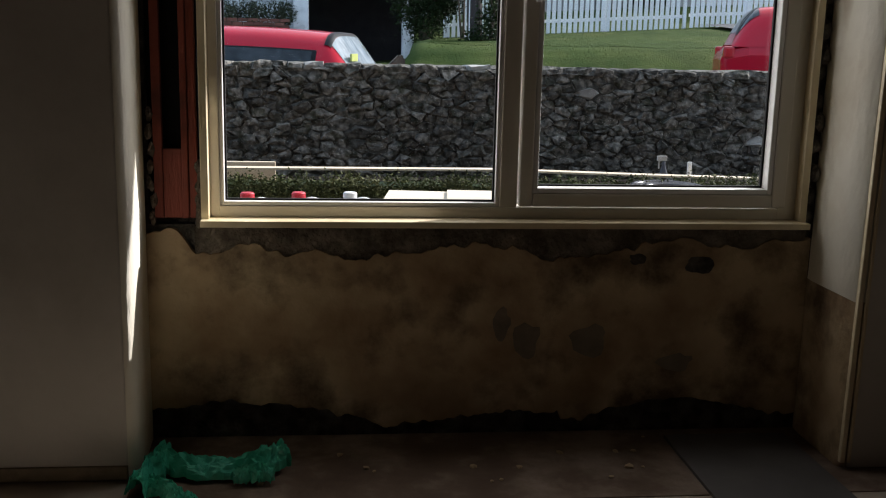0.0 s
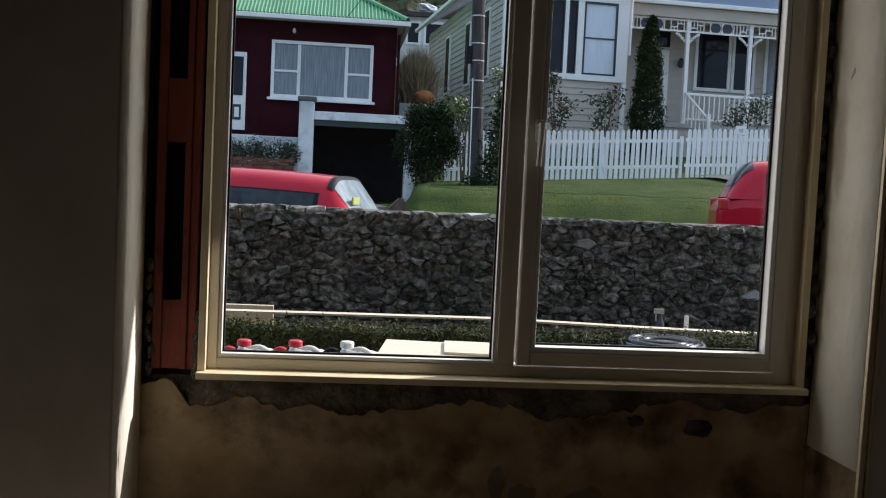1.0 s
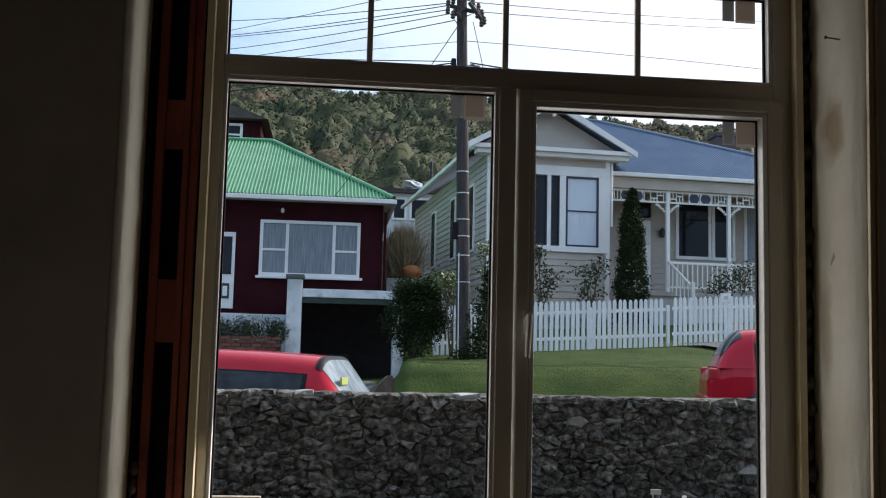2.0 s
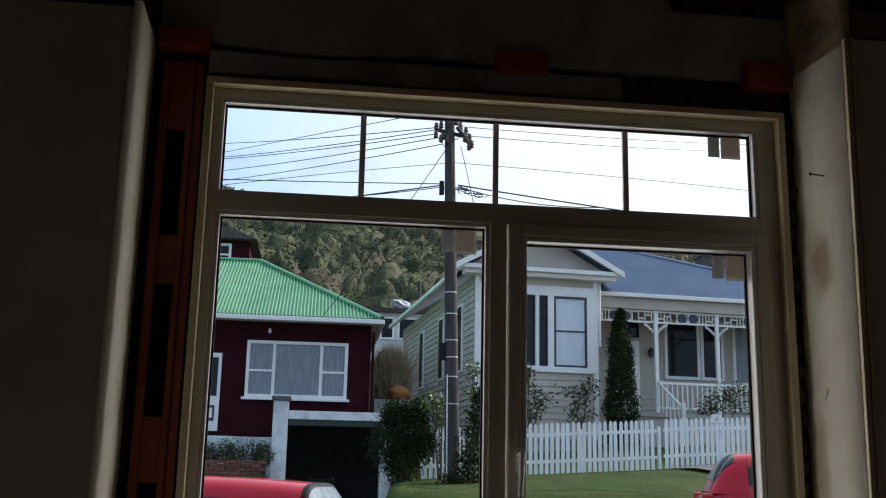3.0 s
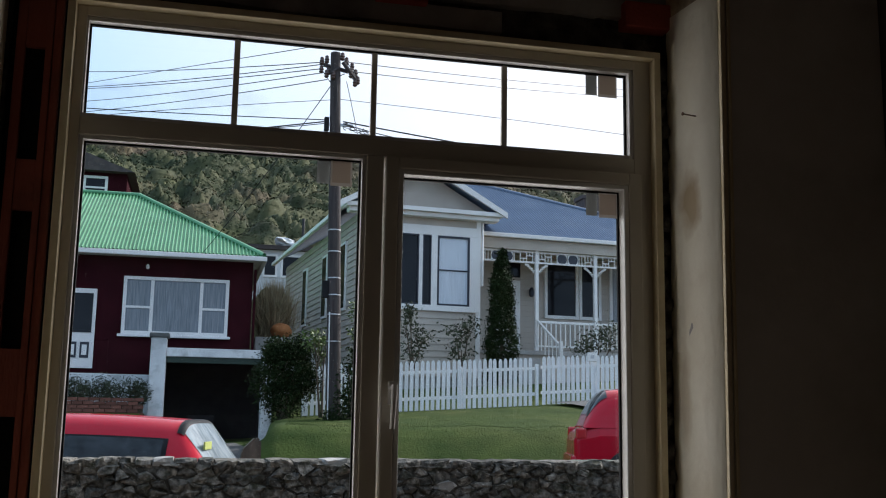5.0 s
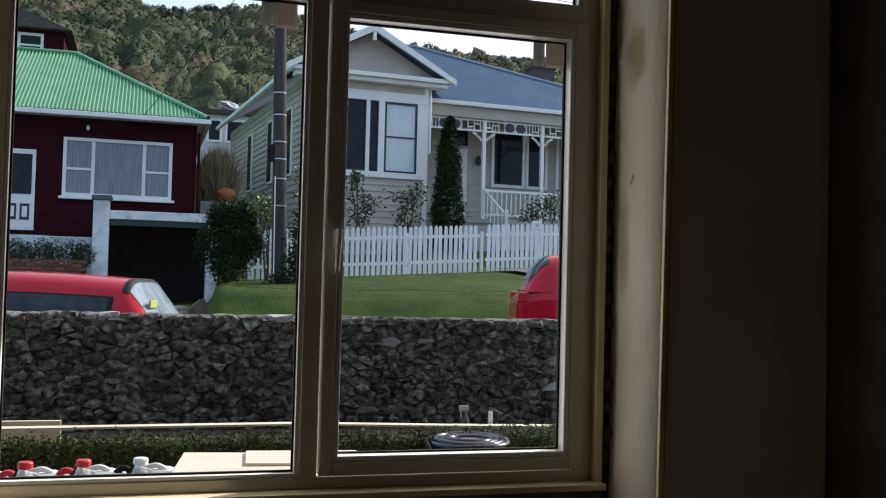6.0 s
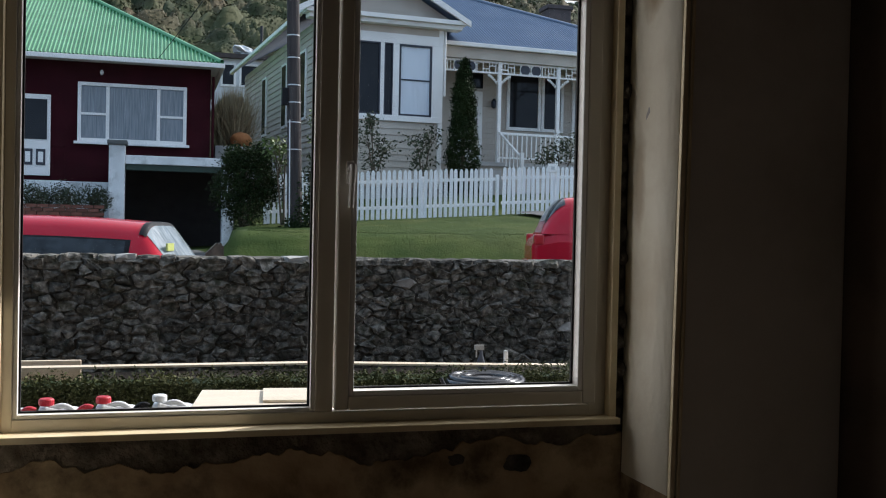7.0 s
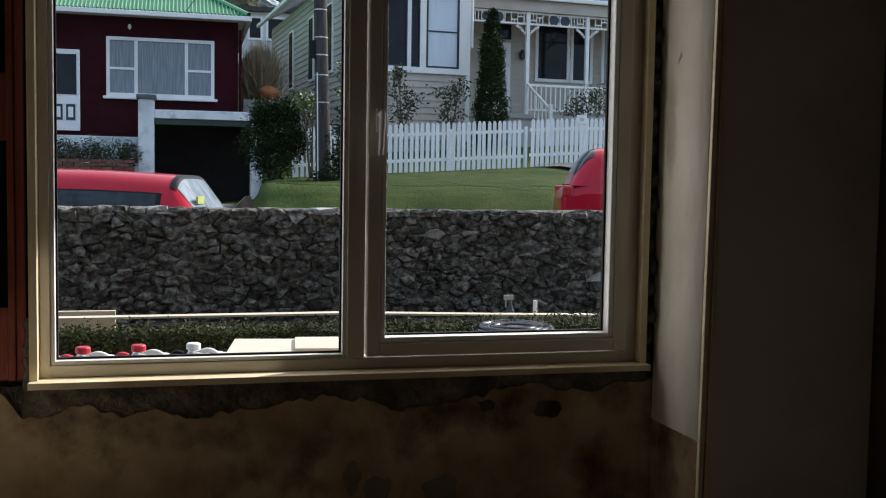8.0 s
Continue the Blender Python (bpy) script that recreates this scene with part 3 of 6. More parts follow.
structure("wall_upper_left", boxes((-3.58, -1.20, -0.20, -0.02, 2.935, 3.55)), M["dark_timber"], "dark bare framing over the lining", "wall")
# plaster below the sill, broken at top and bottom
edge_hi = ragged(RNG, -1.185, 1.045, 0.692, 0.07, 0.012, 4.2)
edge_hi = [(x, z + 0.085 * smooth(-1.03, -1.10, x) + 0.05 * smooth(0.75, 1.0, x)) for x, z in edge_hi]
edge_lo = [(x, z + 0.05 * math.sin(x * 5) * (x < 0.2)) for x, z in ragged(RNG, -1.185, 1.045, 0.135, 0.06, 0.012, 9.1)]
tagged(slab("plaster_below_sill", edge_lo, edge_hi, 0.048, 0.074, M["old_plaster"]), "bare ochre plaster with broken edges and stains", "plaster", kind="structure")
# rough mortar bed between the sill and the plaster
bed_lo = ragged(RNG, -1.03, 1.03, 0.60, 0.03, 0.02, 51.0)
bed_hi = [(x, 0.772 + 0.008 * noise.noise((x * 22, 4, 0))) for x, z in bed_lo]
tagged(slab("mortar_bed", bed_lo, bed_hi, 0.058, 0.0745, M["mortar_bed"]), "rough grey-brown mortar exposed below the sill", "mortar", kind="structure")
# filler spots, a dark hole and a crack in the old plaster


def spot(name, label, cx, cz, rx, rz, y0, y1, material, seed):
    pts = []
    for i in range(18):
        t = math.tau * i / 18
        k = 1 + 0.55 * noise.noise((math.cos(t) * 1.6 + seed, math.sin(t) * 1.3, seed))
        pts.append((cx + rx * k * math.cos(t), cz + rz * k * math.sin(t)))
    return tagged(part(name, prism(bmesh.new(), pts, y0, y1), material), label, "plaster", kind="structure")


filler = surf("dull_grey_filler", (0.20, 0.165, 0.12), (0.29, 0.24, 0.17), 12, 0.9, 0.3, 40)
for k, (cx, cz, rx, rz) in enumerate(((0.07, 0.385, 0.05, 0.06), (0.29, 0.38, 0.075, 0.05), (-0.02, 0.44, 0.03, 0.05), (0.60, 0.30, 0.06, 0.03))):
    spot("plaster_filler", "grey filler spot on the ochre plaster", cx, cz, rx, rz, 0.0455, 0.05, filler, 3.0 + k)
for k, (cx, cz, rx, rz) in enumerate(((0.66, 0.645, 0.06, 0.03), (0.44, 0.665, 0.03, 0.02))):
    spot("plaster_hole", "dark broken-out spot in the plaster", cx, cz, rx, rz, 0.046, 0.05, M["masonry"], 13.0 + k)
# over the window: grey render, a cracked pale band and red blocks
up_lo = ragged(RNG, -1.17, 1.045, 2.965, 0.025, 0.025, 15.0)
up_hi = [(x, 3.27 - 0.06 * (x > 0.6)) for x, z in up_lo]
tagged(slab("render_over_window", up_lo, up_hi, 0.04, 0.074, M["grey_render"]), "grey render over the window with broken lower edge", "render", kind="structure")
bl = ragged(RNG, -1.0, 0.42, 2.862, 0.02, 0.025, 21.0)
bh = [(x, z + 0.082) for x, z in ragged(RNG, -1.0, 0.42, 2.855, 0.012, 0.025, 25.0)]
tagged(slab("render_band", bl, bh, 0.035, 0.074, M["grey_render"]), "pale chipped mortar band over the window frame", "render", kind="structure")
for x0, x1, z0, z1 in ((-0.03, 0.15, 2.925, 3.0), (0.87, 1.045, 2.925, 3.02), (-1.17, -1.0, 2.935, 3.0)):
    tagged(part("timber_block", boxes((x0, x1, 0.0, 0.074, z0, z1), bevel=0.006), M["red_block"]), "short red-painted timber block set into the wall", "block", "red blocks over the window")
structure("beam_over_window", boxes((-1.19, 1.055, -0.10, 0.07, 3.30, 3.50), bevel=0.01), M["dark_timber"], "dark rough timber beam over the window", "beam")


def side_spot(name, label, cy, cz, ry, rz, seed, material):
    """A thin flake lying on the right reveal."""
    pts = []
    for i in range(20):
        t = math.tau * i / 20
        k = 1 + 0.5 * noise.noise((math.cos(t) * 1.5 + seed, math.sin(t) * 1.5, seed))
        pts.append((cy + ry * k * math.cos(t), cz + rz * k * math.sin(t)))
    bm = bmesh.new()
    bm.faces.new([bm.verts.new((1.0365 + (0.0 - y) * 0.0868, y, z)) for y, z in pts])
    return tagged(part(name, bm, material), label, "plaster", kind="structure")


side_spot("paint_chip", "small dark chip in the cream paint", -0.10, 1.82, 0.014, 0.032, 20.0, M["grey_render"])

# ---- old red jamb of the former window ----
jamb = thing("old_window_jamb", "faded red timber jamb with three long pulley slots", "window jamb")
jx0, jx1, sx0, sx1 = -1.150, -1.015, -1.122, -1.062
slots = ((1.02, 1.52), (1.72, 2.14), (2.30, 2.66))
part("stile", boxes((jx0, sx0, 0.045, 0.072, 0.80, 2.90), bevel=0.003), M["red_paint"], jamb)
part("stile", boxes((sx1 + 0.022, jx1, 0.045, 0.072, 0.80, 2.90), bevel=0.003), M["red_paint"], jamb)
part("stile", boxes((sx1, sx1 + 0.02, 0.038, 0.072, 0.80, 2.90), bevel=0.003), M["red_paint"], jamb)
zs = [0.80] + [v for s in slots for v in s] + [2.90]
for a, b in zip(zs[0::2], zs[1::2]):
    part("infill", boxes((sx0 + 0.001, sx1 - 0.001, 0.05, 0.071, a, b), bevel=0.002), M["red_paint"], jamb)
# black sheet paints the shade in the slots and in the gap beside them
part("slot_shade", boxes((-1.174, jx1, 0.100, 0.115, 0.79, 2.9)), M["rubber"], jamb, "black sheet for the shade behind the slots")

# ---- window ----
W = tagged(new("window_1"), "beige two-light window with four-pane fanlight and timber liner", "window", kind="structure")
LT = 0.024
part("liner_sill", boxes((-1.0, 1.0, -0.036, 0.12, 0.783, 0.78 + LT), bevel=0.003), M["pine"], W, "cream primed pine liner")
part("liner_head", boxes((-1.0, 1.0, 0.0, 0.12, 2.835 - LT, 2.835), bevel=0.003), M["pine"], W, "cream primed pine liner")
for x0, x1 in ((-1.0, -1.0 + LT), (1.0 - LT, 1.0)):
    part("liner_jamb", boxes((x0, x1, 0.001, 0.12, 0.78 + LT, 2.835 - LT), bevel=0.003), M["pine"], W, "cream primed pine liner")
fy0, fy1 = 0.045, 0.115
xl, xr = -1.0 + LT, 1.0 - LT
zb, zt = 0.78 + LT, 2.835 - LT
gl = (-0.932, -0.053, 0.854, 2.378)
gr = (0.085, 0.868, 0.908, 2.332)
gt = (-0.940, 0.900, 2.462, 2.765)


def ring(name, o, i, y0, y1, mat, parent, bevel=0.003, label=""):
    """A frame between an outer and an inner rectangle (x0, x1, z0, z1), mitred as four bars."""
    bm = boxes((o[0], i[0], y0, y1, o[2], o[3]), (i[1], o[1], y0, y1, o[2], o[3]), bevel=bevel)
    for r in ((i[0], i[1], y0, y1, o[2], i[2]), (i[0], i[1], y0, y1, i[3], o[3])):
        box(bm, *r, bevel=bevel)
    return part(name, bm, mat, parent, label)


outer = part("window_frame", boxes((xl, gl[0] - 0.014, fy0, fy1, zb, zt), (gt[1] + 0.014, xr, fy0, fy1, zb, zt),
                                   (gl[0] - 0.014, gt[1] + 0.014, fy0, fy1, zb, gl[2] - 0.014),
                                   (gl[0] - 0.014, gt[1] + 0.014, fy0, fy1, gt[3] + 0.014, zt), bevel=0.002), M["alu"], W)
part("transom", boxes((gl[0] - 0.013, gt[1] + 0.013, fy0 - 0.001, fy1, gl[3] + 0.014, gt[2] - 0.014), bevel=0.002), M["alu"], W)
part("mullion", boxes((gl[1] + 0.014, 0.018, fy0 - 0.002, fy1, gl[2] - 0.013, gl[3] + 0.013), bevel=0.003), M["alu"], W)
ring("bead", (gl[0] - 0.013, gl[1] + 0.013, gl[2] - 0.013, gl[3] + 0.013), gl, fy0 + 0.006, 0.088, M["bead"], W, 0.002, "white glazing bead")
ring("bead", (gt[0] - 0.013, gt[1] + 0.013, gt[2] - 0.013, gt[3] + 0.013), gt, fy0 + 0.006, 0.088, M["bead"], W, 0.002, "white glazing bead")
sash = part("sash", bmesh.new(), M["alu"], W)
ring("sash_frame", (0.024, 0.934, 0.846, 2.392), (gr[0] - 0.018, gr[1] + 0.018, gr[2] - 0.018, gr[3] + 0.018), fy0 - 0.016, 0.10, M["alu"], sash, 0.005)
ring("bead", (gr[0] - 0.017, gr[1] + 0.017, gr[2] - 0.017, gr[3] + 0.017), gr, fy0 - 0.012, 0.088, M["bead"], sash, 0.004, "white glazing bead")
for name, g, par in (("gasket", gl, W), ("gasket", gr, sash), ("gasket", gt, W)):
    ring(name, g, (g[0] + 0.006, g[1] - 0.006, g[2] + 0.006, g[3] - 0.006), 0.080, 0.092, M["rubber"], par, 0.0, "black rubber gasket")
for x in (-0.475, -0.016, 0.445):
    part("glazing_bar", boxes((x - 0.010, x + 0.010, 0.080, 0.100, gt[2], gt[3]), bevel=0.003), M["alu"], W, "slim beige glazing bar")


def pane(g, parent):
    ob = part("pane", boxes((g[0], g[1], 0.084, 0.088, g[2], g[3])), M["glass"], parent)
    ob.visible_shadow = False
    return ob


pane(gl, W)
pane(gr, sash)
for x0, x1 in ((gt[0], -0.485), (-0.465, -0.026), (-0.006, 0.435), (0.455, gt[1])):
    pane((x0, x1, gt[2], gt[3]), W)
# handle on the sash
hd = part("window_handle", boxes((0.046, 0.072, 0.021, 0.031, 1.575, 1.650), bevel=0.004), M["handle"], sash, "white metal handle")
lv = bmesh.new()
for a, b, r0, r1 in (((0.059, 0.024, 1.628), (0.059, -0.020, 1.630), 0.010, 0.009), ((0.059, -0.020, 1.636), (0.057, -0.026, 1.600), 0.011, 0.010), ((0.057, -0.026, 1.602), (0.053, -0.024, 1.500), 0.010, 0.008)):
    rod(lv, a, b, r0, r1, 14)
part("lever", lv, M["handle"], hd, smooth=False)
# maker's labels stuck in the pane corners
for x, z in ((0.828, 2.285), (-0.118, 2.335), (0.83, 2.725)):
    lb = thing("glass_label", "small kraft-brown label stuck on the glass", "label", (x, 0.0815, z), group="labels on the panes")
    bm = bmesh.new()
    for a, b, c, d in ((-0.036, -0.030, -0.047, 0.043), (0.030, 0.036, -0.047, 0.043), (-0.030, 0.030, -0.047, -0.036), (-0.030, 0.030, 0.037, 0.043)):
        bm.faces.new([bm.verts.new(q) for q in ((a, 0, c), (b, 0, c), (b, 0, d), (a, 0, d))])
    part("paper", bm, M["label_border"], lb)
    bm = bmesh.new()
    bm.faces.new([bm.verts.new(q) for q in ((-0.030, 0, -0.036), (0.030, 0, -0.036), (0.030, 0, 0.037), (-0.030, 0, 0.037))])
    part("print", bm, M["label_paper"], lb)
    # grey sheet paints the label's reflection in the second pane
    bm = bmesh.new()
    bm.faces.new([bm.verts.new(q) for q in ((-0.080, 0.008, -0.040), (-0.037, 0.008, -0.040), (-0.037, 0.008, 0.043), (-0.080, 0.008, 0.043))])
    part("reflection_sheet", bm, M["label_reflection"], lb, "grey sheet painting the reflection of the label")
# rough packing between frame and reveal
for k in range(26):
    z = 0.83 + k * 0.078 + RNG.uniform(-0.02, 0.02)
    bm = bmesh.new()
    bmesh.ops.create_icosphere(bm, subdivisions=2, radius=0.018)
    for v in bm.verts:
        v.co *= 1 + 0.5 * noise.noise(v.co * 60 + Vector((k, 0, 0)))
        v.co.z *= 1.7
    ob = part("mortar_lump", bm, M["masonry"])
    ob.location = (1.022 + RNG.uniform(-0.006, 0.008), 0.035 + RNG.uniform(-0.01, 0.015), z)
    tagged(ob, "dark crumbly mortar lump in the gap beside the frame", "mortar", "mortar lumps")

for k in range(16):
    bm = bmesh.new()
    bmesh.ops.create_icosphere(bm, subdivisions=2, radius=0.011)
    for v in bm.verts:
        v.co *= 1 + 0.6 * noise.noise(v.co * 90 + Vector((k, 9, 0)))
        v.co.z *= 2.2
    ob = part("mortar_lump", bm, M["mortar_bed"])
    low = k < 9
    ob.location = (-1.008 + RNG.uniform(-0.005, 0.004) if low else -1.157 + RNG.uniform(-0.006, 0.006), 0.045 + RNG.uniform(-0.006, 0.008), 0.79 + 0.022 * k if low else 0.80 + 0.055 * (k - 9))
    tagged(ob, "crumbly grey-brown mortar lump beside the red jamb", "mortar", "mortar lumps")

# ---- yard ----
# pale slab added below the window to bounce sunlight onto the reveals
tagged(part("bounce_slab", boxes((-6.0, 6.0, 0.19, 2.35, 0.20, 0.352), bevel=0.004), M["concrete"]), "unseen concrete slab added to bounce sunlight onto the reveals", "paving", kind="structure")
# stone wall core; its stones come last
structure("stone_wall_core", boxes((-9, 12, 4.60, 4.93, 0.0, 1.14)), M["mortar"], "dark mortar core of the rubble wall", "wall")

# timber rail in front of the wall, on short pegs
rail = thing("timber_rail", "long pale timber rail on short pegs over the hedge", "rail")
bm = bmesh.new()
for a, b in (((-3.2, 0.575), (0.42, 0.585)), ((0.42, 0.585), (1.35, 0.56)), ((1.35, 0.56), (4.2, 0.50))):
    v = [bm.verts.new((p[0], y, p[1] + dz)) for dz in (0.008, 0.020) for p, y in ((a, 3.0), (b, 3.0), (b, 3.09), (a, 3.09))]
    for q in ((3, 2, 1, 0), (4, 5, 6, 7), (0, 1, 5, 4), (1, 2, 6, 5), (2, 3, 7, 6), (3, 0, 4, 7)):
        bm.faces.new([v[i] for i in q])
part("board", bm, M["batten"], rail)
for x in (-2.6, -1.2, 0.3, 1.9, 3.4):
    part("peg", boxes((x, x + 0.045, 3.05, 3.09, 0.30, 0.50), bevel=0.003), M["batten"], rail)
plank = tagged(part("plank", boxes((-2.2, -0.965, 3.22, 3.255, 0.35, 0.612), bevel=0.004), M["batten"]), "pale timber plank set on edge in the soil", "plank")

# low hedge
hedge = thing("hedge", "low clipped dark green box hedge", "hedge", (0, 2.72, 0.35), kind="stuff")
# solid core, darker than the leaves, paints the shade between them
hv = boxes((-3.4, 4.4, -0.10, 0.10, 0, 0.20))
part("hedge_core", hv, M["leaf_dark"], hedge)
rng = random.Random(3)
cs = [(rng.uniform(-3.5, 4.5), rng.choice((-0.18, -0.15, rng.uniform(-0.17, 0.17))), 0) for _ in range(9000)]
cs = [(x, y, rng.uniform(0.0, 0.248 + 0.012 * noise.noise((x * 3, y, 0)))) for x, y, _ in cs]
v, f = leaves(rng, cs, 0.011, 10, 0.016)
from_lists("hedge_leaves", v, f, M["leaf_hedge"], hedge)


def jerrycan(x, y, turn, cap):
    j = thing("jerrycan", "white plastic jerrycan with " + ("red cap and spout" if cap == "red_plastic" else "white cap"), "jerrycan", (x, y, 0.35), turn, "jerrycans in the yard")
    prof = [(-0.115, 0.0), (0.115, 0.0), (0.125, 0.02), (0.125, 0.24), (0.115, 0.285), (0.06, 0.306), (-0.03, 0.310), (-0.055, 0.325), (-0.09, 0.325), (-0.110, 0.29), (-0.125, 0.22), (-0.125, 0.02)]
    bm = prism(bmesh.new(), prof, -0.075, 0.075)
    bmesh.ops.bevel(bm, geom=list(bm.edges), offset=0.012, segments=2, affect="EDGES")
    part("body", bm, M["white_plastic"], j, smooth=True)
    part("cap", lathe(bmesh.new(), ((0.029, 0), (0.032, 0.004), (0.032, 0.024), (0.027, 0.029)), 20, (-0.072, 0, 0.326)), M[cap], j)
    pts = [(-0.05 + 0.10 * t, -0.02, 0.312 + 0.022 * math.sin(math.pi * t) - 0.02 * t) for t in [i / 8 for i in range(9)]]
    tube("carry_handle", pts, 0.012, M["white_plastic"], j)
    pts = [(-0.115 - 0.055 * t, -0.05, 0.312 - 0.015 * t + 0.015 * math.sin(3 * t)) for t in [i / 6 for i in range(7)]]
    tube("spout", pts, 0.014, M["red_plastic" if cap == "red_plastic" else "car_black"], j)
    j.scale = (0.98, 0.98, 0.985)
    return j


for x, cap in ((-1.14, "white_plastic"), (-0.90, "red_plastic"), (-0.675, "red_plastic"), (-0.445, "white_plastic")):
    jerrycan(x, 1.32 + 0.015 * math.sin(x * 9), 4 * math.sin(x * 5), cap)

# plywood sheets on bearers
for x in (-0.22, 0.02, 0.24):
    tagged(part("timber_bearer", boxes((x - 0.045, x + 0.045, 1.06, 1.62, 0.35, 0.64), bevel=0.004), M["batten"]), "rough timber bearer under the plywood", "bearer", "bearers")
s1 = part("plywood_sheet", boxes((-0.40, 0.40, -0.33, 0.33, 0, 0.012), bevel=0.001), M["plywood"])
s1.matrix_world = pose(0.03, 1.34, 0.643, 0, 0, -8)
tagged(s1, "pale plywood offcut lying on bearers", "plywood", "plywood sheets")
s2 = part("plywood_sheet", boxes((-0.26, 0.26, -0.17, 0.17, 0, 0.012), bevel=0.001), M["plywood"])
s2.matrix_world = pose(0.20, 1.46, 0.656, 0, 0, -6)
tagged(s2, "smaller pale plywood offcut on top of another", "plywood", "plywood sheets")

# coil of pipe
coil = thing("pipe_coil", "coil of shiny black polythene pipe on the soil", "pipe coil", (1.30, 2.36, 0.35))
pts = []
for layer in range(6):
    for i in range(49):
        t = i / 48
        rad = (0.215 - 0.10 * t if layer == 5 else 0.20 + 0.015 * math.sin(layer * 2.1))
        pts.append((rad * math.cos(math.tau * (t * (3 if layer == 5 else 1))), rad * math.sin(math.tau * (t * (3 if layer == 5 else 1))), 0.022 + 0.042 * (layer + (0 if layer == 5 else t)) + 0.012 * noise.noise((t * 5, layer, 0))))
tube("pipe", pts, 0.021, M["pipe"], coil, seg=10)
tube("loose_end", [(0.19, -0.05, 0.16), (-0.20, -0.12, 0.17), (-0.27, -0.12, 0.20), (-0.30, -0.11, 0.26)][1:], 0.012, M["pipe"], coil)
core_v = lathe(bmesh.new(), ((0.165, 0.0), (0.165, 0.235), (0.07, 0.24), (0.05, 0.235)), 24)
part("inner_winding", core_v, M["pipe"], coil, smooth=True)

# spray bottle and stake beside the rail
spray = thing("spray_bottle", "blue-grey spray bottle with white trigger standing by the rail", "spray bottle", (1.53, 3.16, 0.35))
spray.scale = (0.62, 0.62, 0.84)
part("bottle", lathe(bmesh.new(), ((0.045, 0), (0.05, 0.01), (0.05, 0.24), (0.03, 0.30), (0.016, 0.33), (0.016, 0.36)), 18), surf("blue_grey_plastic", (0.05, 0.055, 0.07), (0.075, 0.08, 0.10), 5, 0.4, 0), spray, smooth=True)
part("trigger", boxes((-0.075, 0.03, -0.015, 0.015, 0.36, 0.40), (-0.06, -0.045, -0.008, 0.008, 0.30, 0.36), bevel=0.005), M["concrete"], spray, "pale grey trigger head")
stake = tagged(part("marker_stake", boxes((1.67, 1.70, 3.10, 3.12, 0.35, 0.655), bevel=0.009), M["white_paint"]), "white rounded marker stake in the soil", "stake")

# ---- crumpled green bag on the floor ----


def crumpled(path, width, height, seed, nu=90, nv=26):
    """A limp strip of film along a path, gathered into sharp ridges and lying on the floor."""
    pts = [Vector(p) for p in path]
    vv, ff = [], []
    for i in range(nu + 1):
        t = i / nu * (len(pts) - 1)
        k = min(int(t), len(pts) - 2)
        p = pts[k].lerp(pts[k + 1], t - k)
        d = (pts[k + 1] - pts[k]).normalized()
        side = Vector((-d.y, d.x, 0)).normalized()
        u = i / nu
        w = width * (0.75 + 0.5 * noise.noise((u * 4 + seed, 2, 0)) + 0.2 * noise.noise((u * 15 + seed, 4, 0)))
        for q in range(nv + 1):
            c = 2 * q / nv - 1
            fold = 1 - 2.2 * abs(noise.noise((u * 4.5 + seed, c * 1.5, seed)))
            fine = 1 - 2.2 * abs(noise.noise((u * 14 + seed, c * 4 + u * 3, seed + 5)))
            rise = (1 - c * c) ** 0.6 * height * max(0.05, 0.62 + 0.42 * fold + 0.12 * fine) + 0.010 * (1 + noise.noise((u * 20 + seed, c * 6, 1)))
            co = p + side * (w * (c + 0.30 * noise.noise((u * 9 + seed, c * 2, 8)))) + d * (0.02 * noise.noise((u * 8, c * 5 + seed, 3)))
            vv.append((co.x, co.y, FL + 0.003 + rise * (1 + p.z)))
    for i in range(nu):
        for q in range(nv):
            a = i * (nv + 1) + q
            ff.append((a, a + nv + 1, a + nv + 2, a + 1))
    return vv, ff


bag = thing("plastic_bag", "crumpled green plastic bag lying on the floor", "bag")
for path, w, h, sd in (([(-1.12, -0.22, 0.2), (-1.00, -0.27, 0.0), (-0.90, -0.27, -0.15), (-0.80, -0.25, 0.2), (-0.74, -0.20, 0.3)], 0.058, 0.052, 3.0),
                       ([(-1.10, -0.20, 0.2), (-1.12, -0.30, 0.3), (-1.15, -0.44, 0.1)], 0.042, 0.060, 11.0),
                       ([(-1.12, -0.38, 0.0), (-1.05, -0.43, 0.0), (-0.98, -0.50, -0.2)], 0.036, 0.045, 19.0),
                       ([(-0.88, -0.33, 0.0), (-0.76, -0.31, 0.1)], 0.035, 0.040, 27.0)):
    vv, ff = crumpled(path, w, h, sd)
    from_lists("fold", vv, ff, M["green_plastic"], bag)
tagged(part("floor_board_sheet", boxes((0.55, 0.98, -0.62, -0.02, FL, FL + 0.012), bevel=0.001), M["floor_sheet"]), "thin grey sheet lying on the floor", "sheet")
rng = random.Random(12)
for k in range(24):
    bm = bmesh.new()
    bmesh.ops.create_icosphere(bm, subdivisions=1, radius=rng.uniform(0.006, 0.016))
    for v in bm.verts:
        v.co *= 1 + 0.5 * noise.noise(v.co * 90 + Vector((k, 0, 0)))
        v.co.z *= 0.5
    ob = part("plaster_crumb", bm, M["old_plaster"])
    ob.location = (rng.uniform(-0.9, 1.0), rng.uniform(-0.4, 0.0), FL + 0.003)
    tagged(ob, "small crumb of fallen plaster on the floor", "rubble", "plaster crumbs")
# nail in the right reveal and a chipped spot
nl = bmesh.new()
rod(nl, (1.065, -0.15, 2.56), (1.00, -0.16, 2.562), 0.0025)
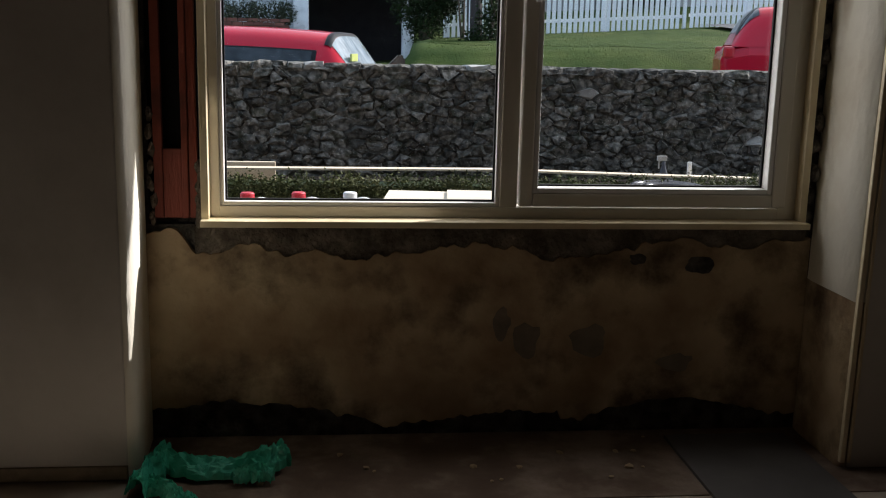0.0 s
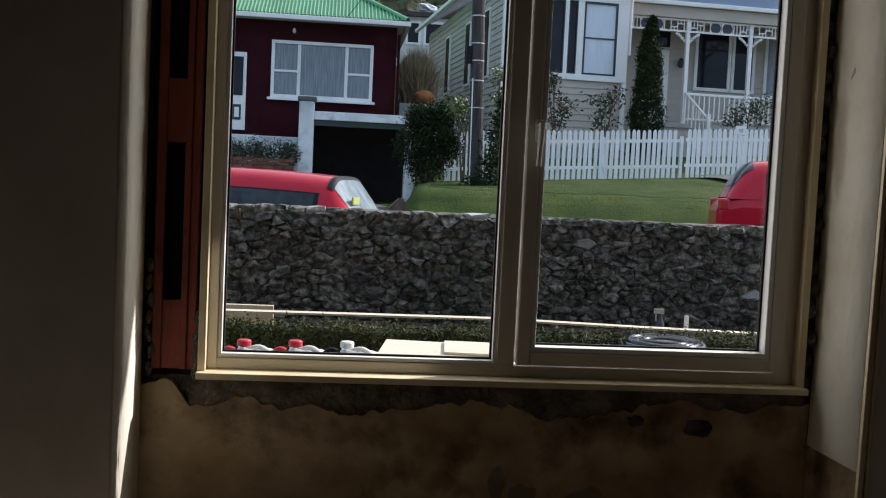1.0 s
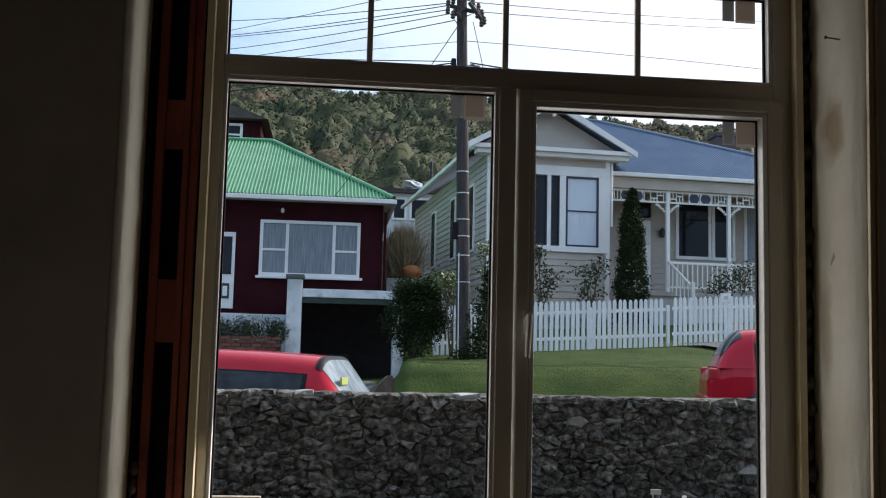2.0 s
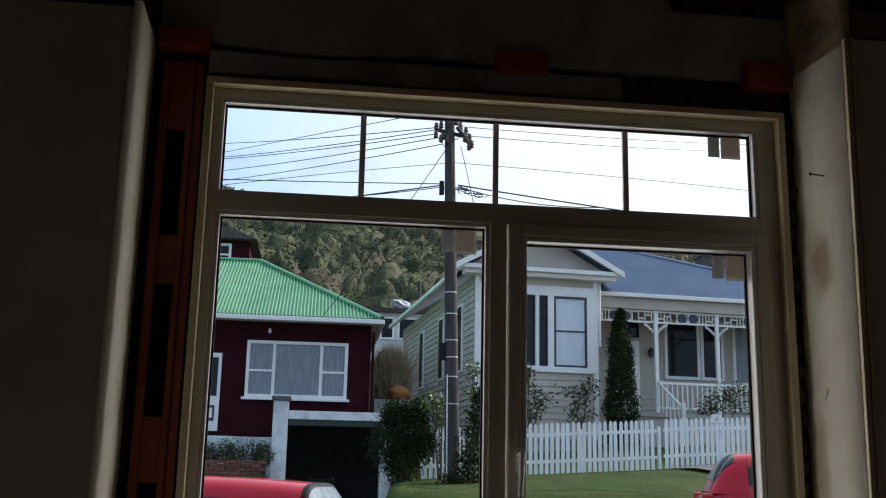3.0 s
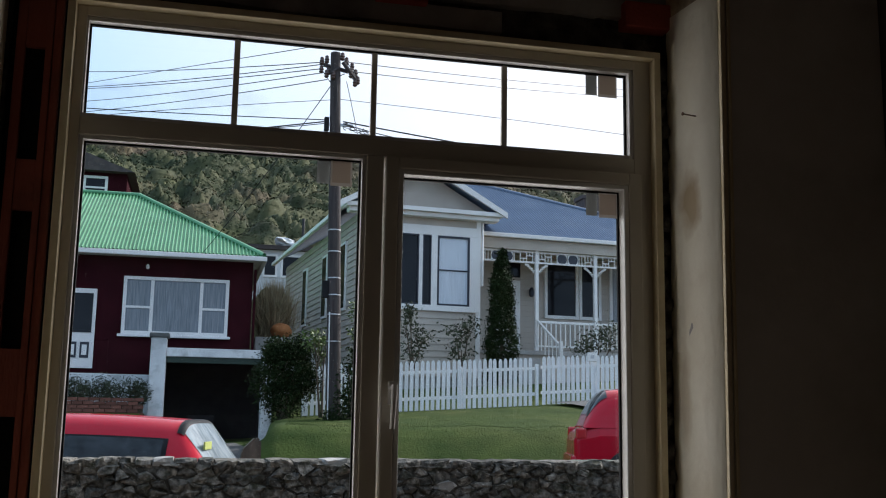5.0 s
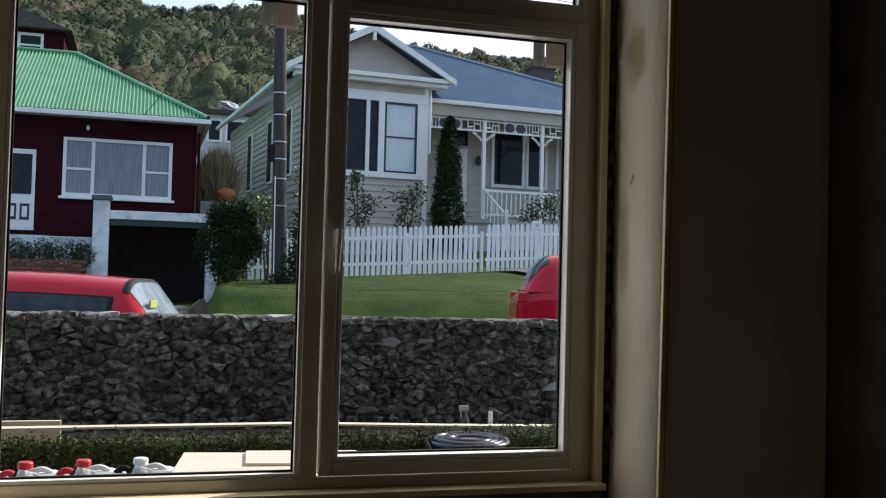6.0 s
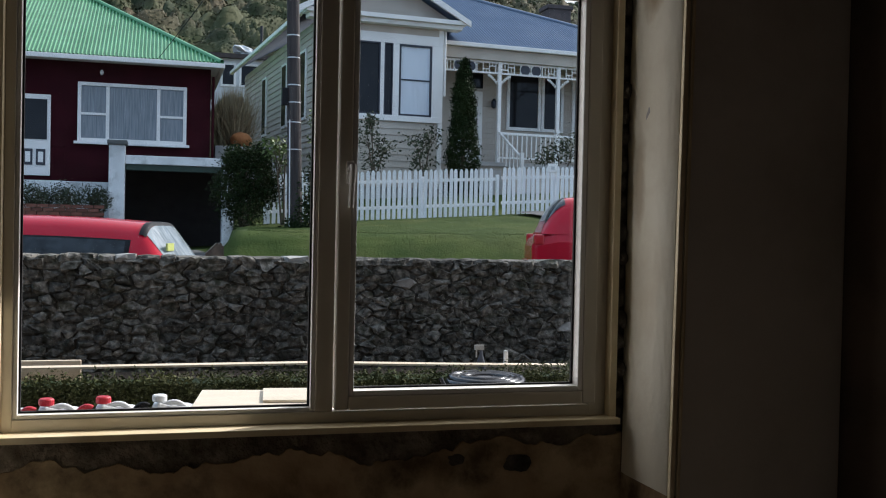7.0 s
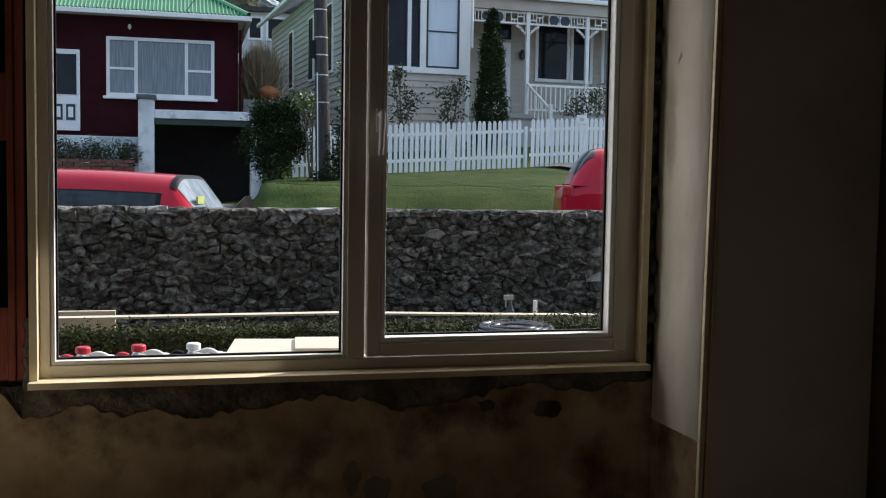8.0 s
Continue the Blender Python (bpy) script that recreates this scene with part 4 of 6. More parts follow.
rod(nl, (1.002, -0.16, 2.562), (0.998, -0.16, 2.562), 0.006)
tagged(part("nail", nl, M["rust"]), "rusty nail sticking out of the reveal", "nail")

# ---- street: cars ----


def loft(bm, stations):
    """Rings of equal length joined along x."""
    rings = [[bm.verts.new(p) for p in s] for s in stations]
    n = len(rings[0])
    for a, b in zip(rings, rings[1:]):
        for i in range(n):
            j = (i + 1) % n
            bm.faces.new((a[i], a[j], b[j], b[i]))
    bm.faces.new(rings[0][::-1])
    bm.faces.new(rings[-1])
    bmesh.ops.recalc_face_normals(bm, faces=bm.faces)
    return bm


def car(label, at, turn, top, cabin, light_rear=True):
    """A hatchback facing +x. cabin: (x of rear glass foot, rear roof edge, front roof edge, windscreen foot)."""
    c = thing("car", label, "car", at, turn, "parked cars")
    rf, rr, fr, wf = cabin
    belt = 0.92
    st = []
    for x, zh, w in ((-1.95, 0.72, 0.70), (-1.90, 0.86, 0.78), (-1.6, 0.93, 0.82), (-0.6, 0.93, 0.845), (0.5, 0.92, 0.845), (1.2, 0.86, 0.82), (1.75, 0.74, 0.76), (1.95, 0.60, 0.66)):
        st.append([(x, -w * 0.93, 0.22), (x, -w, 0.34), (x, -w, zh - 0.14), (x, -w * 0.95, zh), (x, w * 0.95, zh), (x, w, zh - 0.14), (x, w, 0.34), (x, w * 0.93, 0.22)])
    body = part("body", loft(bmesh.new(), st), M["car_red"], c, smooth=False)
    bv = body.modifiers.new("soft", "BEVEL")
    bv.width, bv.segments, bv.limit_method, bv.angle_limit = 0.03, 2, "ANGLE", radians(20)

    mid, half = (rr + fr) / 2, (fr - rr) / 2

    def roof_z(x):
        if x < rr:
            t = (x - rf) / (rr - rf)
            return belt + (top - 0.06 - belt) * math.sin(max(t, 0.0) * math.pi / 2) ** 0.8
        if x < fr:
            return top - 0.06 * ((x - mid) / half) ** 2
        return top - 0.06 - (top - 0.06 - belt) * ((x - fr) / (wf - fr)) ** 1.08

    def shell(x, deg, lift=0.0):
        """A point of the cabin: deg 0 is the belt on the far side, 90 the middle of the roof."""
        t = radians(deg)
        cc, ss = math.cos(t), math.sin(t)
        f = abs(ss) ** 0.60
        hw = (0.80 - 0.15 * f) + lift
        return (x, math.copysign(abs(cc) ** 0.42, cc) * hw, belt - 0.02 + (roof_z(x) - belt + 0.02 + lift) * f)

    def patch(name, x0, x1, d0, d1, material, lift, nx=18, nd=18, label="", skew=0.0):
        vv, ff = [], []
        for i in range(nx + 1):
            for k in range(nd + 1):
                d = d0 + (d1 - d0) * k / nd
                side = min(1.0, max(0.0, (90 - abs(90 - d)) / 40))
                vv.append(shell(x0 + (x1 - x0) * i / nx - skew * side * (i / nx), d, lift))
        for i in range(nx):
            for k in range(nd):
                a = i * (nd + 1) + k
                ff.append((a, a + 1, a + nd + 2, a + nd + 1))
        return from_lists(name, vv, ff, material, c, label, True)

    patch("cabin", rf, wf, 0, 180, M["car_red"], 0.0, 44, 44)
    for d0, d1 in ((4, 29), (151, 176)):
        patch("window_surround", rr + 0.10, fr - 0.12, d0, d1, M["car_black"], 0.004, 16, 8, "black pillars and window rubber")
        e0, e1 = (d0 + 1.5, d1 - 2.5) if d0 < 90 else (d0 + 2.5, d1 - 1.5)
        n = rr + 0.14
        for k, w in enumerate((0.36, 0.86, fr - 0.17 - rr - 0.14 - 1.42)):
            patch("side_window", n, n + w, e0, e1, M["car_glass"], 0.008, 8, 8, "dark side window")
            n += w + 0.10
    patch("windscreen", fr + 0.03, wf - 0.03, 44, 136, M["screen_glass"], 0.007, 10, 16, "windscreen with a pale reflection put into its colour")
    patch("roof_edge", fr - 0.05, fr + 0.03, 38, 142, M["car_black"], 0.009, 4, 16, "black roof edge strip")
    patch("rear_window", rf + 0.06, rr - 0.06, 42, 138, M["car_glass"], 0.007, 8, 14, "dark rear window")
    for s in (-1, 1):
        part("tail_light", boxes((-1.93, -1.78, s * 0.70 - 0.10, s * 0.70 + 0.10, 0.74, 0.90), bevel=0.03), M["tail_red"], c, "red tail light")
        part("headlight", boxes((1.72, 1.9, s * 0.58 - 0.13, s * 0.58 + 0.13, 0.56, 0.70), bevel=0.03), M["screen_glass"], c, "clear headlight")
        part("wing_mirror", boxes((wf - 0.42, wf - 0.30, s * 0.90 - 0.09, s * 0.90 + 0.09, belt + 0.0, belt + 0.13), bevel=0.03), M["car_red"], c)
        for x in (-1.22, 1.25):
            ty = bmesh.new()
            rod(ty, (x, s * 0.66, 0.30), (x, s * 0.85, 0.30), 0.30, seg=28)
            wh = part("wheel", ty, M["tyre"], c, "black tyre")
            rm = bmesh.new()
            rod(rm, (x, s * 0.84, 0.30), (x, s * 0.862, 0.30), 0.19, 0.17, seg=20)
            part("rim", rm, M["steel"], wh, "grey wheel rim")
    part("bumper", boxes((-2.0, -1.86, -0.74, 0.74, 0.30, 0.52), bevel=0.05), M["car_red"], c)
    return c


c1 = car("red hatchback parked along the street with pale windscreen", (-1.95, 9.1, road_z(-2.1)), -17, 1.52, (-1.75, -1.30, 1.52, 1.88))
part("window_card", boxes((1.73, 1.75, -0.52, -0.28, 1.16, 1.24)), M["yellow_card"], c1, "yellow-green card behind the windscreen")
car("red hatchback parked further up the street, rear towards the lawn", (6.66, 10.5, road_z(6.6)), -16, 1.50, (-1.82, -1.42, 0.9, 1.6))

# ---- street: pole and wires ----
pole = thing("utility_pole", "weathered dark timber utility pole with steel bands", "utility pole", (2.12, 17.5, 1.0))
pm = bmesh.new()
rod(pm, (0.04, 0, 0.0), (-0.17, 0, 8.15), 0.155, 0.105, seg=18)
part("shaft", pm, M["pole_wood"], pole, smooth=False)
for z in (2.0, 2.55, 2.95, 3.3, 3.85, 4.3):
    bm = bmesh.new()
    xx = 0.04 - 0.21 * z / 8.15
    rod(bm, (xx, 0, z), (xx, 0, z + 0.022), 0.155 - 0.006 * z + 0.004, seg=18)
    part("steel_band", bm, M["steel"], pole, "bright steel band")
part("conduit", rod(bmesh.new(), (-0.10, -0.13, 0.4), (-0.13, -0.13, 2.6), 0.013), M["white_paint"], pole, "white cable conduit")
part("fuse_box", boxes((-0.28, -0.16, -0.08, 0.06, 2.9, 3.25), bevel=0.01), M["car_black"], pole)
for a, b, r in (((-0.40, 0.10, 7.90), (0.10, -0.06, 7.74), 0.045), ((-0.30, -0.12, 7.64), (-0.08, -0.10, 7.80), 0.035), ((-0.02, -0.12, 7.92), (0.26, -0.10, 7.56), 0.045), ((0.06, 0.12, 7.95), (0.24, 0.10, 7.72), 0.035)):
    part("crossarm", rod(bmesh.new(), a, b, r, seg=6), M["pole_wood"], pole)
for x, y, z in ((-0.44, 0.12, 7.93), (-0.34, 0.08, 7.96), (-0.45, 0.10, 7.74), (-0.30, 0.06, 7.70), (-0.36, -0.10, 7.58), (-0.22, -0.12, 7.55), (-0.14, 0.0, 7.42), (-0.02, -0.02, 8.02), (0.08, 0.08, 7.96), (0.20, 0.06, 7.84), (0.27, 0.0, 7.68), (0.16, -0.10, 7.62), (0.25, -0.10, 7.44), (0.31, -0.08, 7.50)):
    part("insulator", lathe(bmesh.new(), ((0.025, -0.03), (0.055, 0.0), (0.038, 0.03), (0.055, 0.06), (0.038, 0.09), (0.042, 0.125), (0.015, 0.15)), 10, (x, y, z)), M["porcelain"], pole, "brown insulator")
for k, (a, b) in enumerate((((-0.44, 0.1, 7.78), (-0.16, -0.1, 7.48)), ((-0.30, 0.06, 7.74), (0.02, -0.14, 7.66)), ((0.08, 0.0, 7.98), (0.30, -0.08, 7.55)), ((-0.14, -0.1, 7.45), (-0.15, -0.13, 6.8)))):
    mid_p = (Vector(a) + Vector(b)) / 2 + Vector((0.03, -0.03, -0.14 + 0.05 * k))
    tube("jumper_cable", [Vector(a).lerp(mid_p, t / 5) if t < 5 else mid_p.lerp(Vector(b), (t - 5) / 5) for t in range(11)], 0.010, M["cable"], pole, seg=5)
part("cable_box", boxes((-0.36, -0.26, -0.06, 0.06, 6.42, 6.72), bevel=0.02), M["car_black"], pole, "black cable termination")
part("bracket", boxes((-0.30, 0.25, -0.03, 0.03, 6.55, 6.60), bevel=0.004), M["steel"], pole, "steel bracket")
rng = random.Random(9)
for k in range(9):
    c0 = Vector((0.10 + 0.06 * k + rng.uniform(-0.03, 0.03), -0.02, 6.56 - 0.012 * k + rng.uniform(-0.05, 0.04)))
    ra, rb, ph, turn_n = rng.uniform(0.05, 0.13), rng.uniform(0.03, 0.08), rng.uniform(0, 6), rng.uniform(0.55, 0.95)
    tube("cable_loop", [c0 + Vector((ra * math.cos(ph + turn_n * math.tau * i / 12), 0.01 * i / 12, rb * math.sin(ph + turn_n * math.tau * i / 12))) for i in range(13)], rng.uniform(0.006, 0.010), M["cable"], pole, seg=5)


def wire(a, b, sag, r):
    a, b = Vector(a), Vector(b)
    pts = []
    for i in range(25):
        t = i / 24
        p = a.lerp(b, t)
        p.z -= sag * 4 * t * (1 - t)
        pts.append(p)
    ob = tube("overhead_wire", pts, 0.8 * r, M["cable"], seg=5)
    return tagged(ob, "thin black overhead wire from the timber pole", "wire", "overhead wires")


def out(a, b, k):
    a, b = Vector(a), Vector(b)
    return a + (b - a) * k


for end, hook in (((-4.08, 30, 12.78), (1.66, 17.6, 8.95)), ((-4.06, 30, 12.30), (1.66, 17.6, 8.90)), ((-4.04, 30, 12.24), (1.64, 17.6, 8.80)),
                  ((-4.01, 30, 11.84), (1.70, 17.6, 8.72)), ((-3.99, 30, 11.50), (1.80, 17.6, 8.58))):
    wire(hook, out(hook, end, 3.2), 0.5, 0.014)
wire((2.16, 17.4, 8.94), out((2.16, 17.4, 8.94), (14.37, 30, 13.82), 2.5), 0.4, 0.013)
wire((2.27, 17.4, 8.74), out((2.27, 17.4, 8.74), (14.36, 30, 13.54), 2.5), 0.4, 0.013)
wire((-8.3, 40, 14.35), (1.08, 18, 9.31), 0.0, 0.012)
wire((1.08, 18, 9.31), (3.6, 12.1, 7.96), 0.0, 0.012)
wire((-10.5, 45, 14.2), (5.6, 45, 16.9), -0.12, 0.02)
wire((5.6, 45, 16.9), (26, 45, 16.0), -0.1, 0.02)
wire((1.76, 17.5, 7.62), (-12.0, 19.5, 5.9), 0.10, 0.019)
wire((1.76, 17.5, 7.66), (-14.0, 24.0, 9.35), 0.12, 0.014)
wire((1.76, 17.5, 7.58), (-3.0, 18.5, 7.30), 0.09, 0.012)
wire((2.15, 17.45, 7.64), (16.0, 17.3, 6.45), 0.10, 0.020)
wire((2.15, 17.45, 7.60), (5.3, 17.4, 7.30), 0.13, 0.014)
wire((1.86, 17.5, 8.40), (-0.6, 23.6, 5.62), 0.10, 0.012)
wire((2.19, 17.4, 8.51), (2.49, 17.4, 7.22), -0.02, 0.010)

# ---- street: fence, gate ----
fence = thing("picket_fence", "white painted picket fence with pointed tops", "fence")
pick = bmesh.new()
prism(pick, ((-0.041, 0), (0.041, 0), (0.041, 1.10), (0.022, 1.145), (0, 1.16), (-0.022, 1.145), (-0.041, 1.10)), -0.010, 0.010)
pick_me = bpy.data.meshes.new("picket")
pick.to_mesh(pick_me)
pick.free()
pick_me.materials.append(M["picket"])


def fence_y(x):
    return 20.0 + 0.05 * (x - 2)


def fence_z(x):
    return 1.50 + 0.060 * (x - 2)


def run(parent, x0, x1, step, lift=0.0):
    x = x0
    while x < x1:
        p = new("picket", pick_me)
        p.parent = parent
        p.location = (x, fence_y(x) + RNG.uniform(-0.004, 0.004), fence_z(x) + lift + RNG.uniform(-0.012, 0.012))
        p.rotation_euler = (RNG.uniform(-0.01, 0.01), RNG.uniform(-0.012, 0.012), 0.05)
        x += step
    for dz in (0.25, 0.86):
        bm = bmesh.new()
        ya, yb = fence_y(x0) + 0.035, fence_y(x1) + 0.035
        za, zb3 = fence_z(x0) + dz + lift, fence_z(x1) + dz + lift
        v = [bm.verts.new(q) for q in ((x0 - 0.05, ya, za), (x1, yb, zb3), (x1, yb + 0.04, zb3), (x0 - 0.05, ya + 0.04, za), (x0 - 0.05, ya, za + 0.075), (x1, yb, zb3 + 0.075), (x1, yb + 0.04, zb3 + 0.075), (x0 - 0.05, ya + 0.04, za + 0.075))]
        for q in ((3, 2, 1, 0), (4, 5, 6, 7), (0, 1, 5, 4), (1, 2, 6, 5), (2, 3, 7, 6), (3, 0, 4, 7)):
            bm.faces.new([v[i] for i in q])
        part("fence_rail", bm, M["picket"], parent)


run(fence, 1.86, 7.36, 0.128)
run(fence, 9.0, 14.5, 0.128)
for x in (1.80, 3.6, 5.5, 7.42, 8.95, 10.8):
    part("fence_post", boxes((x - 0.035, x + 0.035, fence_y(x) + 0.02, fence_y(x) + 0.11, fence_z(x) - 0.1, fence_z(x) + 1.0), bevel=0.006), M["picket"], fence)
gate = thing("picket_gate", "white picket gate between two posts, closed", "gate")
run(gate, 7.58, 8.88, 0.128, 0.02)
part("gate_sign", boxes((8.72, 8.98, fence_y(8.8) - 0.03, fence_y(8.8) - 0.014, fence_z(8.8) + 1.02, fence_z(8.8) + 1.24), bevel=0.01), M["white_paint"], gate, "small white sign plate")
part("sign_bar", boxes((8.80, 8.90, fence_y(8.8) - 0.036, fence_y(8.8) - 0.031, fence_z(8.8) + 1.09, fence_z(8.8) + 1.17)), M["steel"], gate)

pv, pf = [], []
for j in range(12):
    y = 17.4 + 2.7 * j / 11
    for x in (7.5 + 0.15 * (20 - y), 8.2 + 0.2 * (20 - y), 9.2 + 0.25 * (20 - y)):
        pv.append((x, y, ground_z(x, y) + 0.07))
for j in range(11):
    for i in range(2):
        a = 3 * j + i
        pf.append((a, a + 1, a + 4, a + 3))
tagged(from_lists("pavement_path", pv, pf, M["asphalt"]), "dark asphalt path up to the picket gate", "path", kind="structure")

edging = bmesh.new()
prism(edging, ((0.10, 0.35), (0.42, 0.45), (0.42, 1.16), (0.34, 1.20), (0.14, 1.00)), 12.25, 12.62)
bmesh.ops.bevel(edging, geom=list(edging.edges), offset=0.03, segments=2, affect="EDGES")
tagged(part("retaining_edge", edging, M["bark"]), "brown timber retaining edge at the end of the grass bank", "edging")

# ---- roofs of corrugated iron ----


def corrugated(name, a, b, c, d, material, parent, label="", pitch=0.095, amp=0.030):
    """Iron over the eave a-b up to the ridge d-c (d over a, c over b); ribs run up the slope."""
    a, b, c, d = (Vector(p) for p in (a, b, c, d))
    e = (b - a).normalized()
    L = (b - a).length
    up = (d - a) - e * (d - a).dot(e)
    H = up.length
    u = up.normalized()
    nrm = e.cross(u).normalized()
    ea, eb = (d - a).dot(e), (c - a).dot(e)
    n = int(L / pitch * 6)
    verts, faces = [], []
    for i in range(n + 1):
        s = L * i / n
        h = 1.0
        if ea > 0.01:
            h = min(h, s / ea)
        if eb < L - 0.01:
            h = min(h, (L - s) / (L - eb))
        w = nrm * amp * math.cos(math.tau * s / pitch)
        verts += [a + e * s + w, a + e * s + u * H * max(h, 0.0) + w]
    for i in range(n):
        faces.append((2 * i, 2 * i + 2, 2 * i + 3, 2 * i + 1))
    return from_lists(name, verts, faces, material, parent, label, True)


def capping(name, pts, r, material, parent):
    return tube(name, pts, r, material, parent, seg=8)


def sash_window(parent, x0, x1, z0, z1, y, frame_mat, glass_mat2, bars=(), fw=0.07, rail=None, name="window"):
    """A framed window in a wall that faces -y; bars: x of uprights; rail: height of a cross rail."""
    bm = boxes((x0, x0 + fw, y - 0.05, y + 0.04, z0, z1), (x1 - fw, x1, y - 0.05, y + 0.04, z0, z1), (x0 + fw, x1 - fw, y - 0.05, y + 0.04, z1 - fw, z1), (x0 + fw, x1 - fw, y - 0.05, y + 0.04, z0, z0 + fw), bevel=0.004)
    w = part(name, bm, frame_mat, parent)
    part("pane", boxes((x0 + fw, x1 - fw, y - 0.004, y + 0.01, z0 + fw, z1 - fw)), glass_mat2, w)
    for bx in bars:
        part("glazing_bar", boxes((bx - fw / 2, bx + fw / 2, y - 0.04, y + 0.005, z0 + fw, z1 - fw), bevel=0.004), frame_mat, w)
    if rail:
        for ra, rb, rz in rail:
            part("glazing_bar", boxes((ra, rb, y - 0.03, y - 0.002, rz - fw * 0.35, rz + fw * 0.35), bevel=0.003), frame_mat, w)
    return w


# ---- maroon house ----
h1 = thing("house", "maroon house with green corrugated hip roof and white windows", "house")
part("wall", boxes((-9.5, 0.74, 24.0, 33.0, 2.40, 5.62)), M["maroon"], h1)
part("foundation", boxes((-9.55, 0.76, 23.97, 33.0, 1.2, 2.40)), M["old_white"], h1, "pale concrete foundation")
EZ = 5.60
corrugated("roof", (-10.2, 23.45, EZ), (0.98, 23.45, EZ), (-2.55, 28.2, 7.98), (-6.9, 28.2, 7.98), M["green_roof"], h1, "green corrugated iron")
corrugated("roof", (0.98, 23.45, EZ), (0.98, 33.0, EZ), (-2.55, 28.25, 7.98), (-2.55, 28.2, 7.98), M["green_roof"], h1, "green corrugated iron")
corrugated("roof", (0.98, 33.0, EZ), (-10.2, 33.0, EZ), (-6.9, 28.2, 7.98), (-2.55, 28.2, 7.98), M["green_roof"], h1, "green corrugated iron")
corrugated("roof", (-10.2, 33.0, EZ), (-10.2, 23.45, EZ), (-6.9, 28.2, 7.98), (-6.9, 28.25, 7.98), M["green_roof"], h1, "green corrugated iron")
capping("ridge_cap", [(0.98, 23.45, EZ + 0.02), (-2.55, 28.2, 8.0), (-6.9, 28.2, 8.0), (-10.2, 23.45, EZ + 0.02)], 0.07, M["green_roof"], h1)
part("gutter", boxes((-10.2, 1.0, 23.36, 23.48, EZ - 0.14, EZ - 0.02), bevel=0.02), M["white_paint"], h1, "white gutter")
part("gutter", boxes((0.94, 1.06, 23.4, 33.0, EZ - 0.14, EZ - 0.02), bevel=0.02), M["white_paint"], h1, "white gutter")
part("soffit", boxes((-10.1, 0.96, 23.48, 32.9, EZ - 0.10, EZ - 0.06)), M["white_paint"], h1, "white soffit")
part("downpipe", rod(bmesh.new(), (0.80, 23.93, 2.5), (0.80, 23.93, 5.3), 0.035), M["maroon"], h1)
sash_window(h1, -2.52, 0.14, 3.50, 4.99, 23.98, M["white_paint"], M["net_glass"], (-1.80, -0.56), 0.085, ((-2.45, -1.80, 4.20), (-0.56, 0.07, 4.20)), "front_window")
part("window_sill", boxes((-2.60, 0.22, 23.88, 24.0, 3.43, 3.50), bevel=0.01), M["white_paint"], h1, "white sill")
dr = part("door", boxes((-3.90, -3.15, 23.93, 23.99, 2.60, 4.62), bevel=0.008), M["white_paint"], h1, "white front door with glazed top")
part("door_pane", boxes((-3.82, -3.23, 23.915, 23.945, 3.50, 4.50)), M["house_glass"], dr)
for x in (-3.78, -3.48):
    part("panel", boxes((x, x + 0.22, 23.91, 23.945, 2.86, 3.26), bevel=0.006), M["dark_trim"], dr, "dark door panel")
    part("panel_field", boxes((x + 0.05, x + 0.17, 23.905, 23.94, 2.93, 3.19), bevel=0.004), M["white_paint"], dr)
part("porch_step", boxes((-5.2, -2.75, 22.9, 24.0, 2.30, 2.45), bevel=0.01), M["concrete"], h1)
for x in (-3.05, -2.78):
    part("porch_post", boxes((x, x + 0.05, 23.1, 23.15, 2.45, 3.30), bevel=0.004), M["maroon"], h1)
part("porch_rail", boxes((-3.05, -2.73, 23.1, 23.15, 3.26, 3.32), bevel=0.004), M["maroon"], h1)
part("lamp_bulb", lathe(bmesh.new(), ((0.02, 0), (0.045, 0.03), (0.045, 0.08), (0.02, 0.13)), 12, (-1.95, 23.9, 5.18)), M["white_paint"], h1, "small white lamp")

# garage in front of it
gz0 = road_z(-0.3) + 0.75
gar = thing("garage", "weathered white concrete garage, open and dark inside", "garage")
part("pier", boxes((-1.62, -1.27, 20.9, 21.4, gz0 - 0.3, 3.22), bevel=0.02), M["old_white"], gar)
part("pier_cap", boxes((-1.66, -1.22, 20.86, 21.44, 3.22, 3.33), bevel=0.03), surf("dark_weathered_cap", (0.06, 0.065, 0.065), (0.12, 0.125, 0.12), 6, 0.9, 0.3), gar, "dark pier cap")
part("pier", boxes((0.90, 1.16, 20.9, 21.4, gz0 - 0.3, 3.04), bevel=0.02), M["old_white"], gar)
part("lintel", boxes((-1.27, 0.90, 20.95, 21.35, 2.80, 3.0), bevel=0.015), M["old_white"], gar)
part("door_track", boxes((-1.26, 0.89, 21.0, 21.1, 2.66, 2.80), bevel=0.01), M["green_trim"], gar, "dark green door head")
# garage walls, slab and crate are near-black: interior shade put into the colour
part("side_wall", boxes((-1.62, -1.42, 21.4, 23.95, gz0 - 0.3, 2.98)), M["garage_shade"], gar)
part("side_wall", boxes((1.0, 1.16, 21.4, 23.95, gz0 - 0.3, 2.98)), M["garage_shade"], gar)
part("back_wall", boxes((-1.42, 1.0, 23.75, 23.95, gz0 - 0.3, 2.98)), M["garage_shade"], gar)
part("roof_slab", boxes((-1.62, 1.16, 21.36, 23.95, 2.84, 2.97)), M["garage_shade"], gar)
part("garage_floor", boxes((-1.42, 1.0, 20.4, 23.75, gz0 - 0.2, gz0 + 0.02)), M["concrete"], gar)
